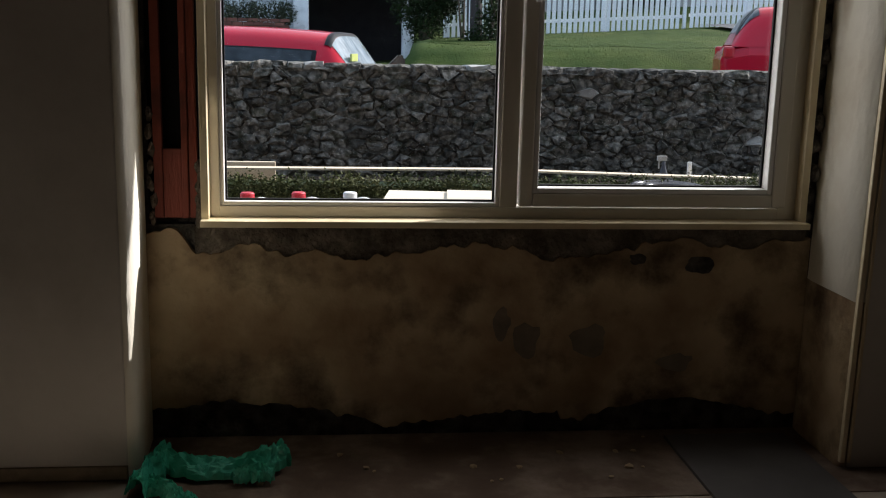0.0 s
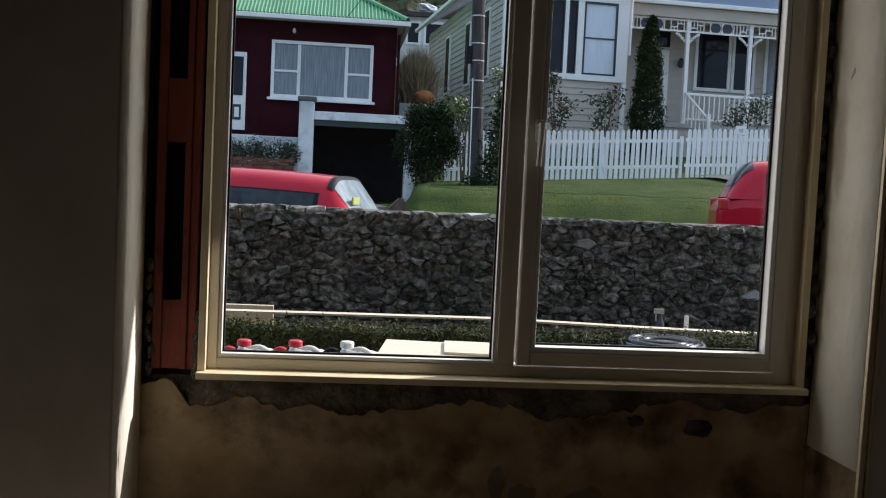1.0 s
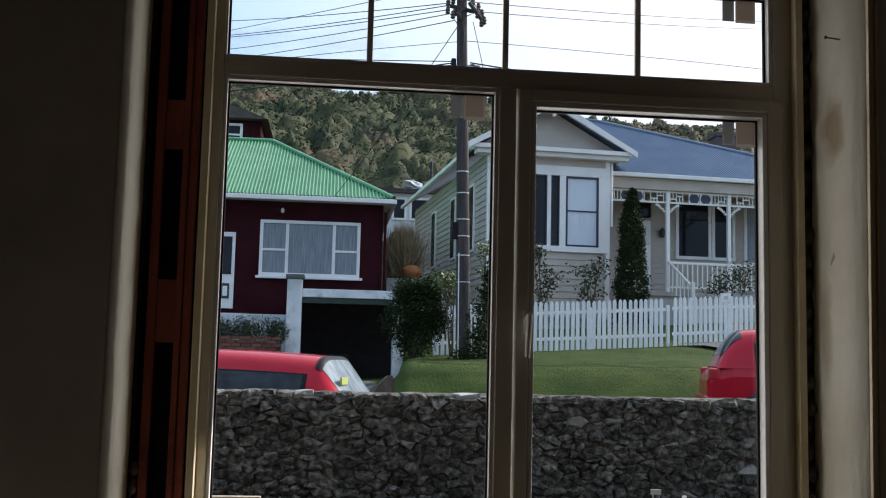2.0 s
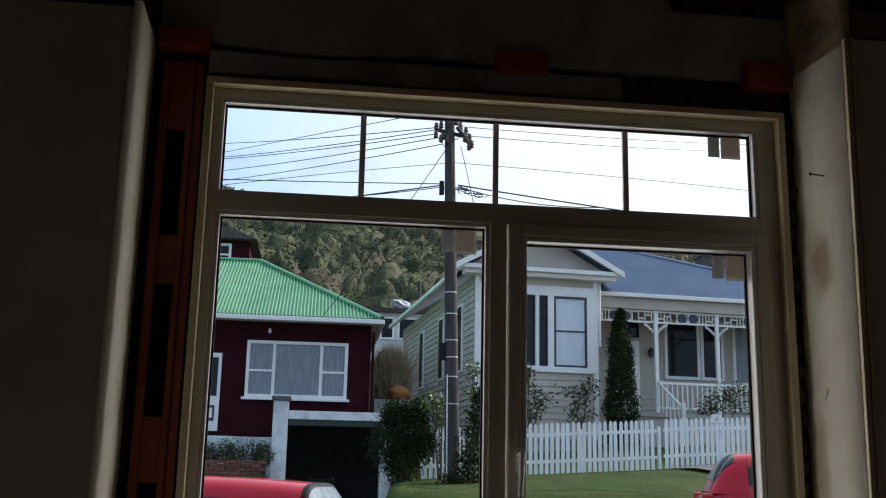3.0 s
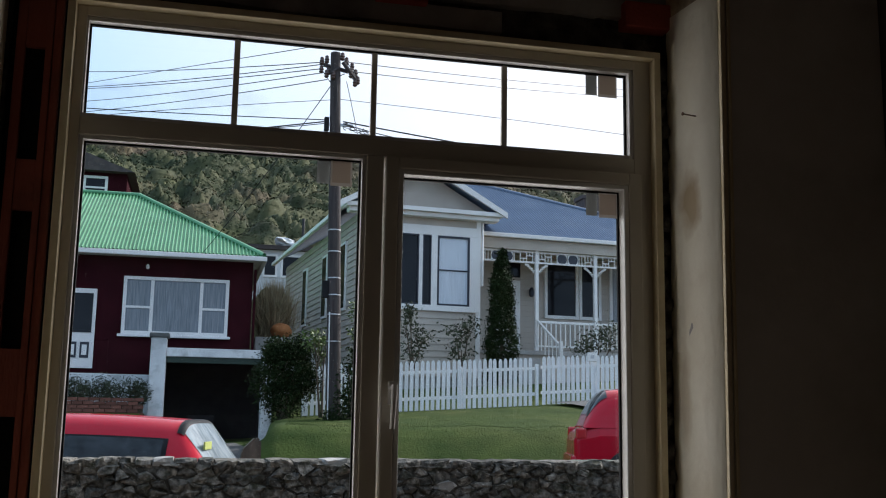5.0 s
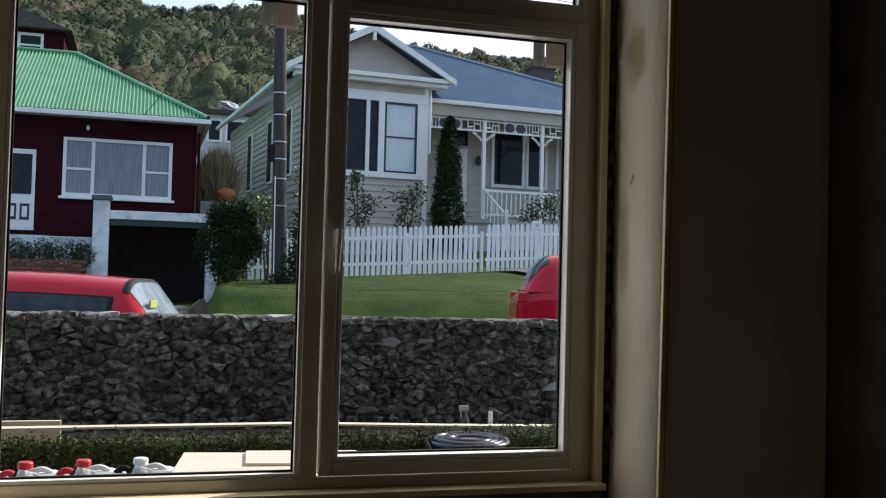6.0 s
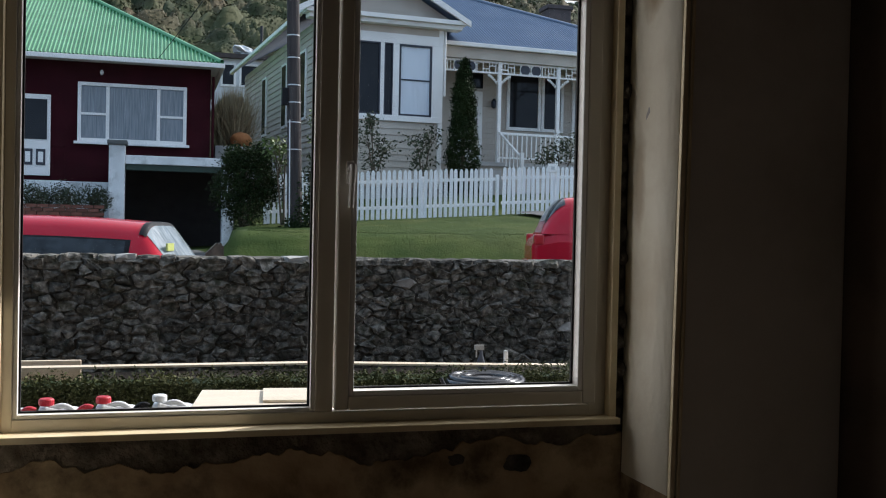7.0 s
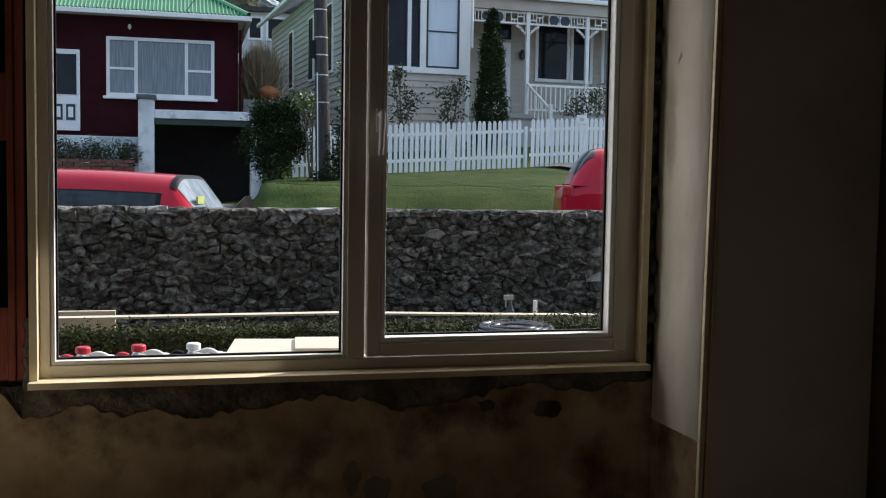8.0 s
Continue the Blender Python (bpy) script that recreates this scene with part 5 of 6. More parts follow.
tagged(part("storage_crate", boxes((-0.75, -0.1, 22.6, 23.2, gz0 + 0.02, gz0 + 0.62), bevel=0.02), M["garage_shade"]), "crate inside the open garage, shade put into its colour", "crate")

# brick planter and garden wall left of the garage
pl = thing("brick_planter", "low red brick planter with grey-green shrubs", "planter")
part("fill", boxes((-7.0, -1.72, 20.75, 21.2, 0.8, 1.72)), M["soil"], pl)
brick_me = bpy.data.meshes.new("brick")
bb = boxes((-0.11, 0.11, -0.05, 0.05, -0.035, 0.035), bevel=0.0)
bb.to_mesh(brick_me)
bb.free()
brick_me.materials.append(M["brick"])
for row in range(11):
    for k in range(22):
        b = new("brick", brick_me)
        b.parent = pl
        b.location = (-1.80 - 0.235 * k - (0.118 if row % 2 else 0), 20.70, 0.98 + 0.082 * row)
tagged(part("garden_wall", boxes((-7.0, -1.63, 22.4, 22.6, 1.2, 2.42), bevel=0.02), M["old_white"]), "weathered white concrete garden wall", "wall", kind="structure")


def clump(name, label, category, at, blobs, leaf, per, spread, material, stems=True, seed=1, group="", count=40):
    """A shrub: stems and many leaves round blobs (x, y, z, r)."""
    t = thing(name, label, category, at, group=group)
    rg = random.Random(seed)
    if stems:
        bm = bmesh.new()
        for b in blobs:
            rod(bm, (b[0] * 0.15, b[1] * 0.15, 0), (b[0], b[1], b[2]), 0.03, 0.008, 6)
            for _ in range(3):
                rod(bm, (b[0] * 0.6, b[1] * 0.6, b[2] * 0.65), (b[0] + rg.uniform(-1, 1) * b[3], b[1] + rg.uniform(-1, 1) * b[3], b[2] + rg.uniform(-0.2, 1) * b[3]), 0.012, 0.004, 5)
        part("stems", bm, M["bark"], t)
    cs2 = []
    for b in blobs:
        for _ in range(count):
            d = Vector((rg.gauss(0, 1), rg.gauss(0, 1), rg.gauss(0, 1))).normalized() * b[3] * rg.uniform(0.45, 1.05)
            cs2.append((b[0] + d.x, b[1] + d.y, max(0.03, b[2] + d.z)))
    vv, ff = leaves(rg, cs2, leaf, per, spread)
    from_lists("foliage", vv, ff, material, t)
    return t


for k in range(7):
    x = -2.0 - 0.62 * k
    clump("planter_shrub", "grey-green lavender-like shrub in the planter", "shrub", (x, 20.95, 1.70), [(0, 0, 0.3, 0.30), (0.2, 0, 0.22, 0.26)], 0.026, 12, 0.06, M["leaf_grey"], True, 20 + k, "planter shrubs", 90)

# ---- villa ----
vl = thing("house", "cream weatherboard villa with blue-grey iron roof and fretwork porch", "house", (3.60, 24.0, 0), 5.0)
FZ, TZ = 2.6, 7.12
part("wall", boxes((0.02, 3.45, 0.02, 12.0, FZ, TZ)), M["cream_board"], vl)
part("wall", boxes((3.45, 12.0, 2.4, 12.0, FZ, 6.75)), M["cream_board"], vl)
part("foundation", boxes((0.05, 12.0, 0.1, 12.0, 1.6, FZ)), M["concrete"], vl)
# weatherboards, front below the window and side
wb_pieces = []


def board_mesh(length, axis):
    bm = bmesh.new()
    pr = ((-0.034, 0.0), (0.0, 0.0), (0.0, 0.172), (-0.012, 0.172))
    prism(bm, pr, 0, length, "x")
    if axis == "y":
        bmesh.ops.rotate(bm, verts=bm.verts, cent=(0, 0, 0), matrix=Matrix.Rotation(radians(-90), 3, "Z"))
    me = bpy.data.meshes.new("weatherboard")
    bm.to_mesh(me)
    bm.free()
    me.materials.append(M["cream_board"])
    return me


front_me = board_mesh(3.32, "x")
porch_me = board_mesh(8.4, "x")
side_me = board_mesh(12.0, "y")
for k in range(10):
    o = new("weatherboard", front_me)
    o.parent, o.location = vl, (0.08, 0.02, FZ + 0.02 + 0.178 * k)
for k in range(25):
    o = new("weatherboard", side_me)
    o.parent, o.location = vl, (0.02, 12.0, FZ + 0.02 + 0.178 * k)
for k in range(22):
    o = new("weatherboard", porch_me)
    o.parent, o.location = vl, (3.5, 2.4, 3.0 + 0.165 * k)
for u, v in ((-0.04, -0.04), (3.36, -0.04)):
    part("corner_board", boxes((u, u + 0.13, v, v + 0.14, FZ, TZ), bevel=0.006), M["white_paint"], vl)
# front windows
pn = part("window_surround", boxes((0.02, 3.44, -0.055, 0.02, 6.55, 6.82), (0.02, 3.44, -0.07, 0.02, 4.42, 4.58), bevel=0.01), M["white_paint"], vl, "white window surround")
ups = [(0.02, 0.14), (0.70, 0.82), (1.66, 1.77), (2.02, 2.20), (3.16, 3.44)]
for a, b in ups:
    part("window_post", boxes((a, b, -0.05, 0.02, 4.58, 6.55), bevel=0.006), M["white_paint"], vl)
sash_window(vl, 0.14, 0.70, 4.58, 6.55, 0.0, M["dark_trim"], M["house_glass"], (), 0.05, ((0.14, 0.70, 5.58),), "sash_window")
sash_window(vl, 0.82, 1.66, 4.58, 6.55, 0.0, M["dark_trim"], M["house_glass"], (), 0.04, None, "centre_window")
sash_window(vl, 1.77, 2.02, 4.58, 6.55, 0.0, M["dark_trim"], M["house_glass"], (), 0.03, None, "centre_window")
sash_window(vl, 2.20, 3.16, 4.58, 6.55, 0.0, M["dark_trim"], M["blind"], (), 0.055, ((2.20, 3.16, 5.58),), "sash_window")
# gable
AP = (1.72, 8.42)
bm = bmesh.new()
prism(bm, ((-0.25, 7.30), (3.75, 7.30), (AP[0], AP[1] - 0.02)), 0.0, 0.10)
part("gable_wall", bm, M["cream_board"], vl)
part("gable_shelf", boxes((-0.50, 4.05, -0.42, 0.10, 7.14, 7.26), (-0.40, 3.95, -0.30, 0.10, 7.02, 7.14), bevel=0.015), M["white_paint"], vl, "white cornice under the gable")
part("frieze_board", boxes((0.0, 3.46, -0.03, 0.02, 6.82, 7.02), bevel=0.006), M["cream_board"], vl)
for s in (-1, 1):
    ex = AP[0] + s * 2.42
    bm = bmesh.new()
    p0, p1 = Vector((AP[0], 0, AP[1] + 0.16)), Vector((ex, 0, 7.26))
    v = [bm.verts.new(q) for q in ((p0.x, -0.48, p0.z), (p1.x, -0.48, p1.z), (p1.x, -0.48, p1.z - 0.16), (p0.x, -0.48, p0.z - 0.20), (p0.x, -0.40, p0.z), (p1.x, -0.40, p1.z), (p1.x, -0.40, p1.z - 0.16), (p0.x, -0.40, p0.z - 0.20))]
    for q in ((0, 1, 2, 3), (7, 6, 5, 4), (0, 4, 5, 1), (1, 5, 6, 2), (2, 6, 7, 3), (3, 7, 4, 0)):
        bm.faces.new([v[i] for i in q])
    bmesh.ops.recalc_face_normals(bm, faces=bm.faces)
    part("bargeboard", bm, M["white_paint"], vl, "white bargeboard")
part("finial", boxes((AP[0] - 0.05, AP[0] + 0.05, -0.46, -0.36, AP[1] - 0.3, AP[1] + 0.32), bevel=0.015), M["white_paint"], vl)
# small red block paints a pinkish reflection that falls over the gable
part("gable_reflection", boxes((0.72, 1.0, -0.06, 0.0, 7.62, 7.84), bevel=0.01), M["red_block"], vl, "small red mark for a reflection over the gable")
for k in range(3):
    part("eave_bracket", boxes((3.46 + 0.0, 3.62, 0.05 + 0.45 * k, 0.15 + 0.45 * k, 6.72, 7.02), bevel=0.02), M["white_paint"], vl)
# wing roof and main roof
corrugated("roof", (-0.45, 12.3, 7.30), (-0.45, -0.44, 7.30), (AP[0], -0.44, 8.56), (AP[0], 12.3, 8.56), M["blue_roof"], vl, "blue-grey corrugated iron")
corrugated("roof", (4.14, -0.44, 7.22), (4.14, 5.0, 7.22), (AP[0], 5.0, 8.56), (AP[0], -0.44, 8.56), M["blue_roof"], vl, "blue-grey corrugated iron")
corrugated("roof", (3.5, 0.60, 6.86), (13.2, 0.60, 6.86), (4.9, 5.2, 9.45), (3.5, 5.2, 9.45), M["blue_roof"], vl, "blue-grey corrugated iron")
corrugated("roof", (13.2, 0.60, 6.86), (13.2, 12.0, 6.86), (4.9, 6.2, 9.45), (4.9, 5.2, 9.45), M["blue_roof"], vl, "blue-grey corrugated iron")
capping("ridge_cap", [(3.6, 5.2, 9.47), (4.9, 5.2, 9.47), (13.2, 0.62, 6.90)], 0.07, M["blue_roof"], vl)
capping("ridge_cap", [(AP[0], -0.44, 8.58), (AP[0], 6.5, 8.58)], 0.06, M["blue_roof"], vl)
part("gutter", boxes((3.55, 13.3, 0.50, 0.62, 6.76, 6.88), bevel=0.02), M["white_paint"], vl, "white gutter")
part("gutter", boxes((-0.53, -0.41, -0.42, 12.3, 7.18, 7.30), bevel=0.02), M["white_paint"], vl, "white gutter")
part("downpipe", rod(bmesh.new(), (3.56, 0.02, 5.2), (3.56, 0.02, 7.0), 0.04), M["white_paint"], vl)
# side windows
for v0 in (1.6, 4.2, 7.5):
    sw = part("side_window", boxes((-0.05, 0.02, v0, v0 + 0.75, 4.5, 6.5), bevel=0.006), M["white_paint"], vl)
    part("pane", boxes((-0.056, -0.04, v0 + 0.08, v0 + 0.67, 4.58, 6.42)), M["house_glass"], sw)
# porch
part("porch_floor", boxes((3.46, 12.0, 0.75, 2.4, 3.36, 3.48), bevel=0.01), M["concrete"], vl)
part("porch_base", boxes((3.46, 12.0, 0.85, 2.4, 2.2, 3.36)), M["cream_board"], vl)
part("porch_fascia", boxes((3.46, 12.2, 0.66, 0.76, 6.44, 6.76), bevel=0.006), M["cream_board"], vl)
# unseen wall added to keep the low sun out of the porch
part("porch_end_wall", boxes((10.2, 10.35, 0.78, 2.4, 3.48, 6.56)), M["cream_board"], vl)
part("porch_ceiling", boxes((3.46, 12.0, 0.76, 2.4, 6.56, 6.62)), M["cream_board"], vl)
for u in (5.52, 7.45, 9.4):
    part("porch_post", boxes((u, u + 0.11, 0.74, 0.85, 3.48, 6.44), bevel=0.015), M["white_paint"], vl)
    for s in (-1, 1):
        br = bmesh.new()
        for k in range(5):
            rod(br, (u + 0.055 + s * (0.09 + 0.06 * k), 0.78, 6.02 - 0.035 * (4 - k) ** 1.3), (u + 0.055 + s * (0.09 + 0.06 * k), 0.82, 6.03 - 0.03 * (4 - k) ** 1.3), 0.038, seg=10)
        part("fret_bracket", br, M["white_paint"], vl)
fz0, fz1 = 6.07, 6.43
fret = part("fretwork_frieze", boxes((3.46, 12.0, 0.77, 0.83, fz0, fz0 + 0.05), (3.46, 12.0, 0.77, 0.83, fz1 - 0.05, fz1)), M["white_paint"], vl, "white fretwork frieze")
u = 3.52
k = 0
while u < 11.9:
    cell = k % 9
    if cell in (3, 4):
        rg = bmesh.new()
        lathe(rg, ((0.10, 0.0), (0.155, 0.0), (0.155, 0.03), (0.10, 0.03)), 18)
        bmesh.ops.rotate(rg, verts=rg.verts, cent=(0, 0, 0), matrix=Matrix.Rotation(radians(90), 3, "X"))
        bmesh.ops.translate(rg, verts=rg.verts, vec=(u + 0.17, 0.815, (fz0 + fz1) / 2))
        part("fret_panel", boxes((u, u + 0.33, 0.79, 0.81, fz0 + 0.04, fz1 - 0.04)), M["white_paint"], fret)
        part("fret_disc", rg, M["dark_trim"], fret)
        u += 0.36
    else:
        zc = fz0 + 0.12 + 0.09 * ((k * 7) % 3)
        part("fret_bar", boxes((u, u + 0.025, 0.785, 0.815, fz0 + 0.04, fz1 - 0.04)), M["white_paint"], fret)
        part("fret_bar", boxes((u + 0.025, u + 0.20, 0.788, 0.812, zc, zc + 0.03)), M["white_paint"], fret)
        part("fret_bar", boxes((u + 0.10, u + 0.122, 0.79, 0.81, zc if k % 2 else fz0 + 0.04, fz1 - 0.04 if k % 2 else zc)), M["white_paint"], fret)
        u += 0.20
    k += 1
part("rail", boxes((5.60, 12.0, 0.76, 0.82, 4.30, 4.37), bevel=0.01), M["white_paint"], vl)
part("rail", boxes((5.60, 12.0, 0.77, 0.81, 3.60, 3.65), bevel=0.006), M["white_paint"], vl)
for i in range(40):
    part("baluster", boxes((5.72 + 0.155 * i, 5.75 + 0.155 * i, 0.775, 0.805, 3.65, 4.30)), M["white_paint"], vl)
for i in range(5):
    part("step", boxes((4.05, 5.55, 0.72 - 0.28 * (i + 1), 0.74 - 0.28 * i, 2.2, 3.36 - 0.19 * i - 0.12), bevel=0.01), M["concrete"], vl)
hr = bmesh.new()
rod(hr, (5.58, 0.72, 4.36), (5.72, -0.55, 3.55), 0.035, seg=8)
for i in range(7):
    t = i / 6
    p = Vector((5.58, 0.72, 4.36)).lerp(Vector((5.72, -0.55, 3.55)), t)
    rod(hr, p, (p.x, p.y, p.z - 0.75), 0.018, seg=6)
part("stair_rail", hr, M["white_paint"], vl)
part("newel", boxes((5.66, 5.76, -0.65, -0.55, 2.4, 3.68), bevel=0.01), M["white_paint"], vl)
part("newel", boxes((3.95, 4.03, -0.65, -0.55, 2.4, 3.68), bevel=0.01), M["white_paint"], vl)
fd = part("front_door", boxes((4.85, 5.70, 2.33, 2.40, 3.48, 5.75), bevel=0.008), M["white_paint"], vl, "pale front door with side glass")
part("door_pane", boxes((4.92, 5.20, 2.31, 2.34, 4.5, 5.65)), M["house_glass"], fd)
part("fanlight", boxes((4.85, 5.70, 2.32, 2.39, 5.85, 6.30)), M["house_glass"], fd)
sash_window(vl, 6.52, 7.70, 4.62, 6.45, 2.36, M["white_paint"], M["house_glass"], (), 0.10, None, "porch_window")
sash_window(vl, 7.72, 8.50, 4.62, 6.45, 2.36, M["white_paint"], M["house_glass"], (), 0.10, None, "porch_window")
sash_window(vl, 8.8, 9.9, 4.5, 6.45, 2.36, M["white_paint"], M["net_glass"], (), 0.10, None, "porch_window")
part("wall_lamp", lathe(bmesh.new(), ((0.03, 0), (0.08, 0.05), (0.09, 0.20), (0.03, 0.30)), 12, (6.05, 2.25, 5.25)), M["dark_trim"], vl, "black porch lantern")
ch = thing("chimney", "dark brick chimney behind the villa roof", "chimney", (13.9, 33.0, 7.0))
part("stack", boxes((-0.45, 0.45, -0.4, 0.4, 0, 2.85), bevel=0.02), M["dark_brick"], ch)
part("chimney_cap", boxes((-0.52, 0.52, -0.47, 0.47, 2.85, 3.0), bevel=0.02), M["dark_brick"], ch)

# ---- houses behind ----
h3 = thing("house", "red house with a small white window, far behind", "house")
part("wall", boxes((-12, -3.6, 37, 43, 4.0, 10.6)), M["maroon"], h3)
bm = prism(bmesh.new(), ((-12.4, 10.6), (-3.3, 10.6), (-6.0, 11.6), (-9.5, 11.6)), 36.6, 43.4)
part("roof", bm, M["dark_brick"], h3)
sash_window(h3, -5.2, -4.3, 9.65, 10.45, 36.98, M["white_paint"], M["house_glass"], (), 0.10, ((-5.2, -4.3, 10.0),), "window")
h4 = thing("house", "white house glimpsed between the two roofs", "house")
part("wall", boxes((1.2, 6.5, 45, 50, 4.0, 9.2)), M["far_white"], h4)
part("roof", boxes((1.0, 6.8, 44.7, 50.3, 9.2, 9.4)), M["dark_brick"], h4)
sash_window(h4, 2.15, 2.85, 7.9, 9.0, 44.98, M["white_paint"], M["house_glass"], (), 0.10, None, "window")
sash_window(h4, 3.0, 4.2, 7.9, 9.0, 44.98, M["white_paint"], M["house_glass"], (), 0.10, None, "window")

tarp = bmesh.new()
bmesh.ops.create_icosphere(tarp, subdivisions=3, radius=0.5)
for v in tarp.verts:
    v.co *= 1 + 0.6 * noise.noise(v.co * 3)
    v.co.z = v.co.z * 0.45 - 0.5 * v.co.x * 0.4
to = part("tarpaulin", tarp, M["far_white"])
to.location = (3.3, 45.4, 9.62)
tagged(to, "crumpled white tarpaulin on the flat roof", "tarpaulin")
tagged(part("vent_pipe", rod(bmesh.new(), (4.05, 45.5, 9.3), (4.05, 45.5, 10.9), 0.07), M["cable"]), "dark vent pipe on the flat roof", "pipe")

# ---- planting ----
clump("garden_bush", "dense dark green bush beside the garage", "bush", (1.20, 18.6, 1.35), [(0, 0, 0.5, 0.5), (0.15, 0, 1.1, 0.5), (-0.2, 0.1, 0.9, 0.45), (0.3, 0, 1.5, 0.3), (-0.15, 0, 1.45, 0.28), (0.45, -0.1, 0.9, 0.3)], 0.030, 20, 0.08, M["leaf_dark"], True, 41, count=170)
clump("garden_shrub", "lighter green shrub beside the pole", "shrub", (2.0, 18.2, 1.35), [(-0.2, 0, 1.75, 0.24), (0.0, 0, 1.55, 0.26)], 0.045, 6, 0.07, M["leaf_light"], True, 42, count=40)
clump("pole_shrub", "tall sparse grey-green shrub growing beside the pole", "shrub", (2.62, 17.9, 1.2), [(0.0, 0, 0.5, 0.28), (0.05, 0, 1.0, 0.26), (0.12, 0, 1.5, 0.24), (0.1, 0, 2.0, 0.22), (0.0, 0, 2.5, 0.16), (0.25, 0, 0.7, 0.2)], 0.036, 5, 0.08, M["leaf_light"], True, 48, count=40)
clump("climbing_plant", "straggly climbing plant round the foot of the pole", "climber", (2.35, 17.2, 1.15), [(-0.05, 0, 0.35, 0.34), (0.2, 0, 0.25, 0.30), (0.12, 0, 0.8, 0.28), (0.2, 0, 1.25, 0.26), (0.26, 0, 1.65, 0.22), (0.3, 0, 2.0, 0.17), (-0.22, 0, 0.2, 0.22)], 0.04, 8, 0.07, M["leaf_dark"], True, 43, count=60)
dry = thing("dry_shrub", "tall dry tan grass-like shrub between the houses", "shrub", (1.55, 26.6, 3.66))
rng = random.Random(44)
vv, ff = [], []
for _ in range(2600):
    lean_a, lean_r = rng.uniform(0, math.tau), abs(rng.gauss(0, 0.32))
    tall = rng.uniform(0.7, 1.95) * (1 - 0.45 * min(1.0, lean_r))
    b0 = Vector((rng.gauss(-0.05, 0.16), rng.gauss(0, 0.16), 0.0))
    tip = b0 + Vector((lean_r * math.cos(lean_a) * 1.3, lean_r * math.sin(lean_a) * 1.3, tall))
    bend = b0.lerp(tip, 0.6) + Vector((rng.gauss(0, 0.05), rng.gauss(0, 0.05), 0.12))
    wd = Vector((rng.uniform(-1, 1), rng.uniform(-1, 1), 0)).normalized() * rng.uniform(0.005, 0.011)
    k = len(vv)
    vv += [b0 - wd, b0 + wd, bend + wd, bend - wd, tip]
    ff += [(k, k + 1, k + 2, k + 3), (k + 3, k + 2, k + 4)]
from_lists("stalks", vv, ff, M["leaf_dry"], dry)
om = bmesh.new()
bmesh.ops.create_icosphere(om, subdivisions=3, radius=0.31)
for v in om.verts:
    v.co *= 1 + 0.15 * noise.noise(v.co * 4)
    v.co.z *= 0.72
oo = part("clay_pot", om, M["orange"], smooth=True)
oo.location = (1.70, 25.95, 3.86)
tagged(oo, "rounded rust-orange clay mound between the houses", "mound")
tagged(part("retaining_ledge", boxes((0.95, 2.7, 25.6, 27.5, 2.0, 3.66), bevel=0.04), M["concrete"]), "concrete retaining ledge between the houses", "ledge", kind="structure")
cyp = thing("cypress", "narrow dark green cypress beside the porch", "tree", (7.42, 23.3, 2.3))
part("trunk", rod(bmesh.new(), (0, 0, 0), (0, 0, 3.2), 0.07, 0.02, 8), M["bark"], cyp)
rng = random.Random(51)
cs = []
for _ in range(1500):
    z = rng.uniform(0.15, 3.75)
    r = 0.60 * (1 - (z / 3.9) ** 2.4) * (0.75 + 0.25 * noise.noise((z * 2, rng.random(), 0)))
    t = rng.uniform(0, math.tau)
    k = rng.uniform(0.6, 1.0)
    cs.append((r * k * math.cos(t), r * k * math.sin(t), z))
v, f = leaves(rng, cs, 0.035, 14, 0.05, 0.0)
from_lists("crown", v, f, M["leaf_dark"], cyp)
clump("rose_bush", "straggly grey-green rose bush by the villa wall", "shrub", (4.85, 22.7, 2.75), [(-0.2, 0, 1.1, 0.3), (0.25, 0, 0.8, 0.3), (0, 0, 0.5, 0.3), (-0.1, 0, 1.5, 0.15)], 0.05, 6, 0.09, M["leaf_grey"], True, 45, "bushes by the villa", 30)
clump("rose_bush", "straggly grey-green rose bush by the villa wall", "shrub", (6.15, 22.7, 2.75), [(-0.15, 0, 0.9, 0.3), (0.2, 0, 1.1, 0.25), (0, 0, 0.5, 0.35)], 0.05, 6, 0.09, M["leaf_grey"], True, 46, "bushes by the villa", 30)
clump("rose_bush", "grey-green bush in front of the porch rail", "shrub", (10.1, 23.0, 2.9), [(0, 0, 0.8, 0.4), (0.5, 0, 0.9, 0.4), (-0.4, 0, 0.6, 0.3)], 0.05, 7, 0.09, M["leaf_grey"], True, 47, "bushes by the villa", 36)
# lawn blades
rng = random.Random(60)
verts, faces = [], []
for _ in range(60000):
    x, y = rng.uniform(0.0, 9.0), rng.uniform(12.2, 19.9)
    if x < 0.7 + 0.1 * (y - 12):
        continue
    z = ground_z(x, y) - 0.01
    a = rng.uniform(0, math.tau)
    h, w = rng.uniform(0.010, 0.024), rng.uniform(0.002, 0.004)
    k = len(verts)
    verts += [(x - w * math.cos(a), y - w * math.sin(a), z), (x + w * math.cos(a), y + w * math.sin(a), z), (x + rng.uniform(-0.02, 0.02), y + rng.uniform(-0.02, 0.02), z + 0.008 + h)]
    faces.append((k, k + 1, k + 2))
tagged(from_lists("grass", verts, faces, M["grass"]), "green mown grass on the sloping bank", "grass", kind="stuff")

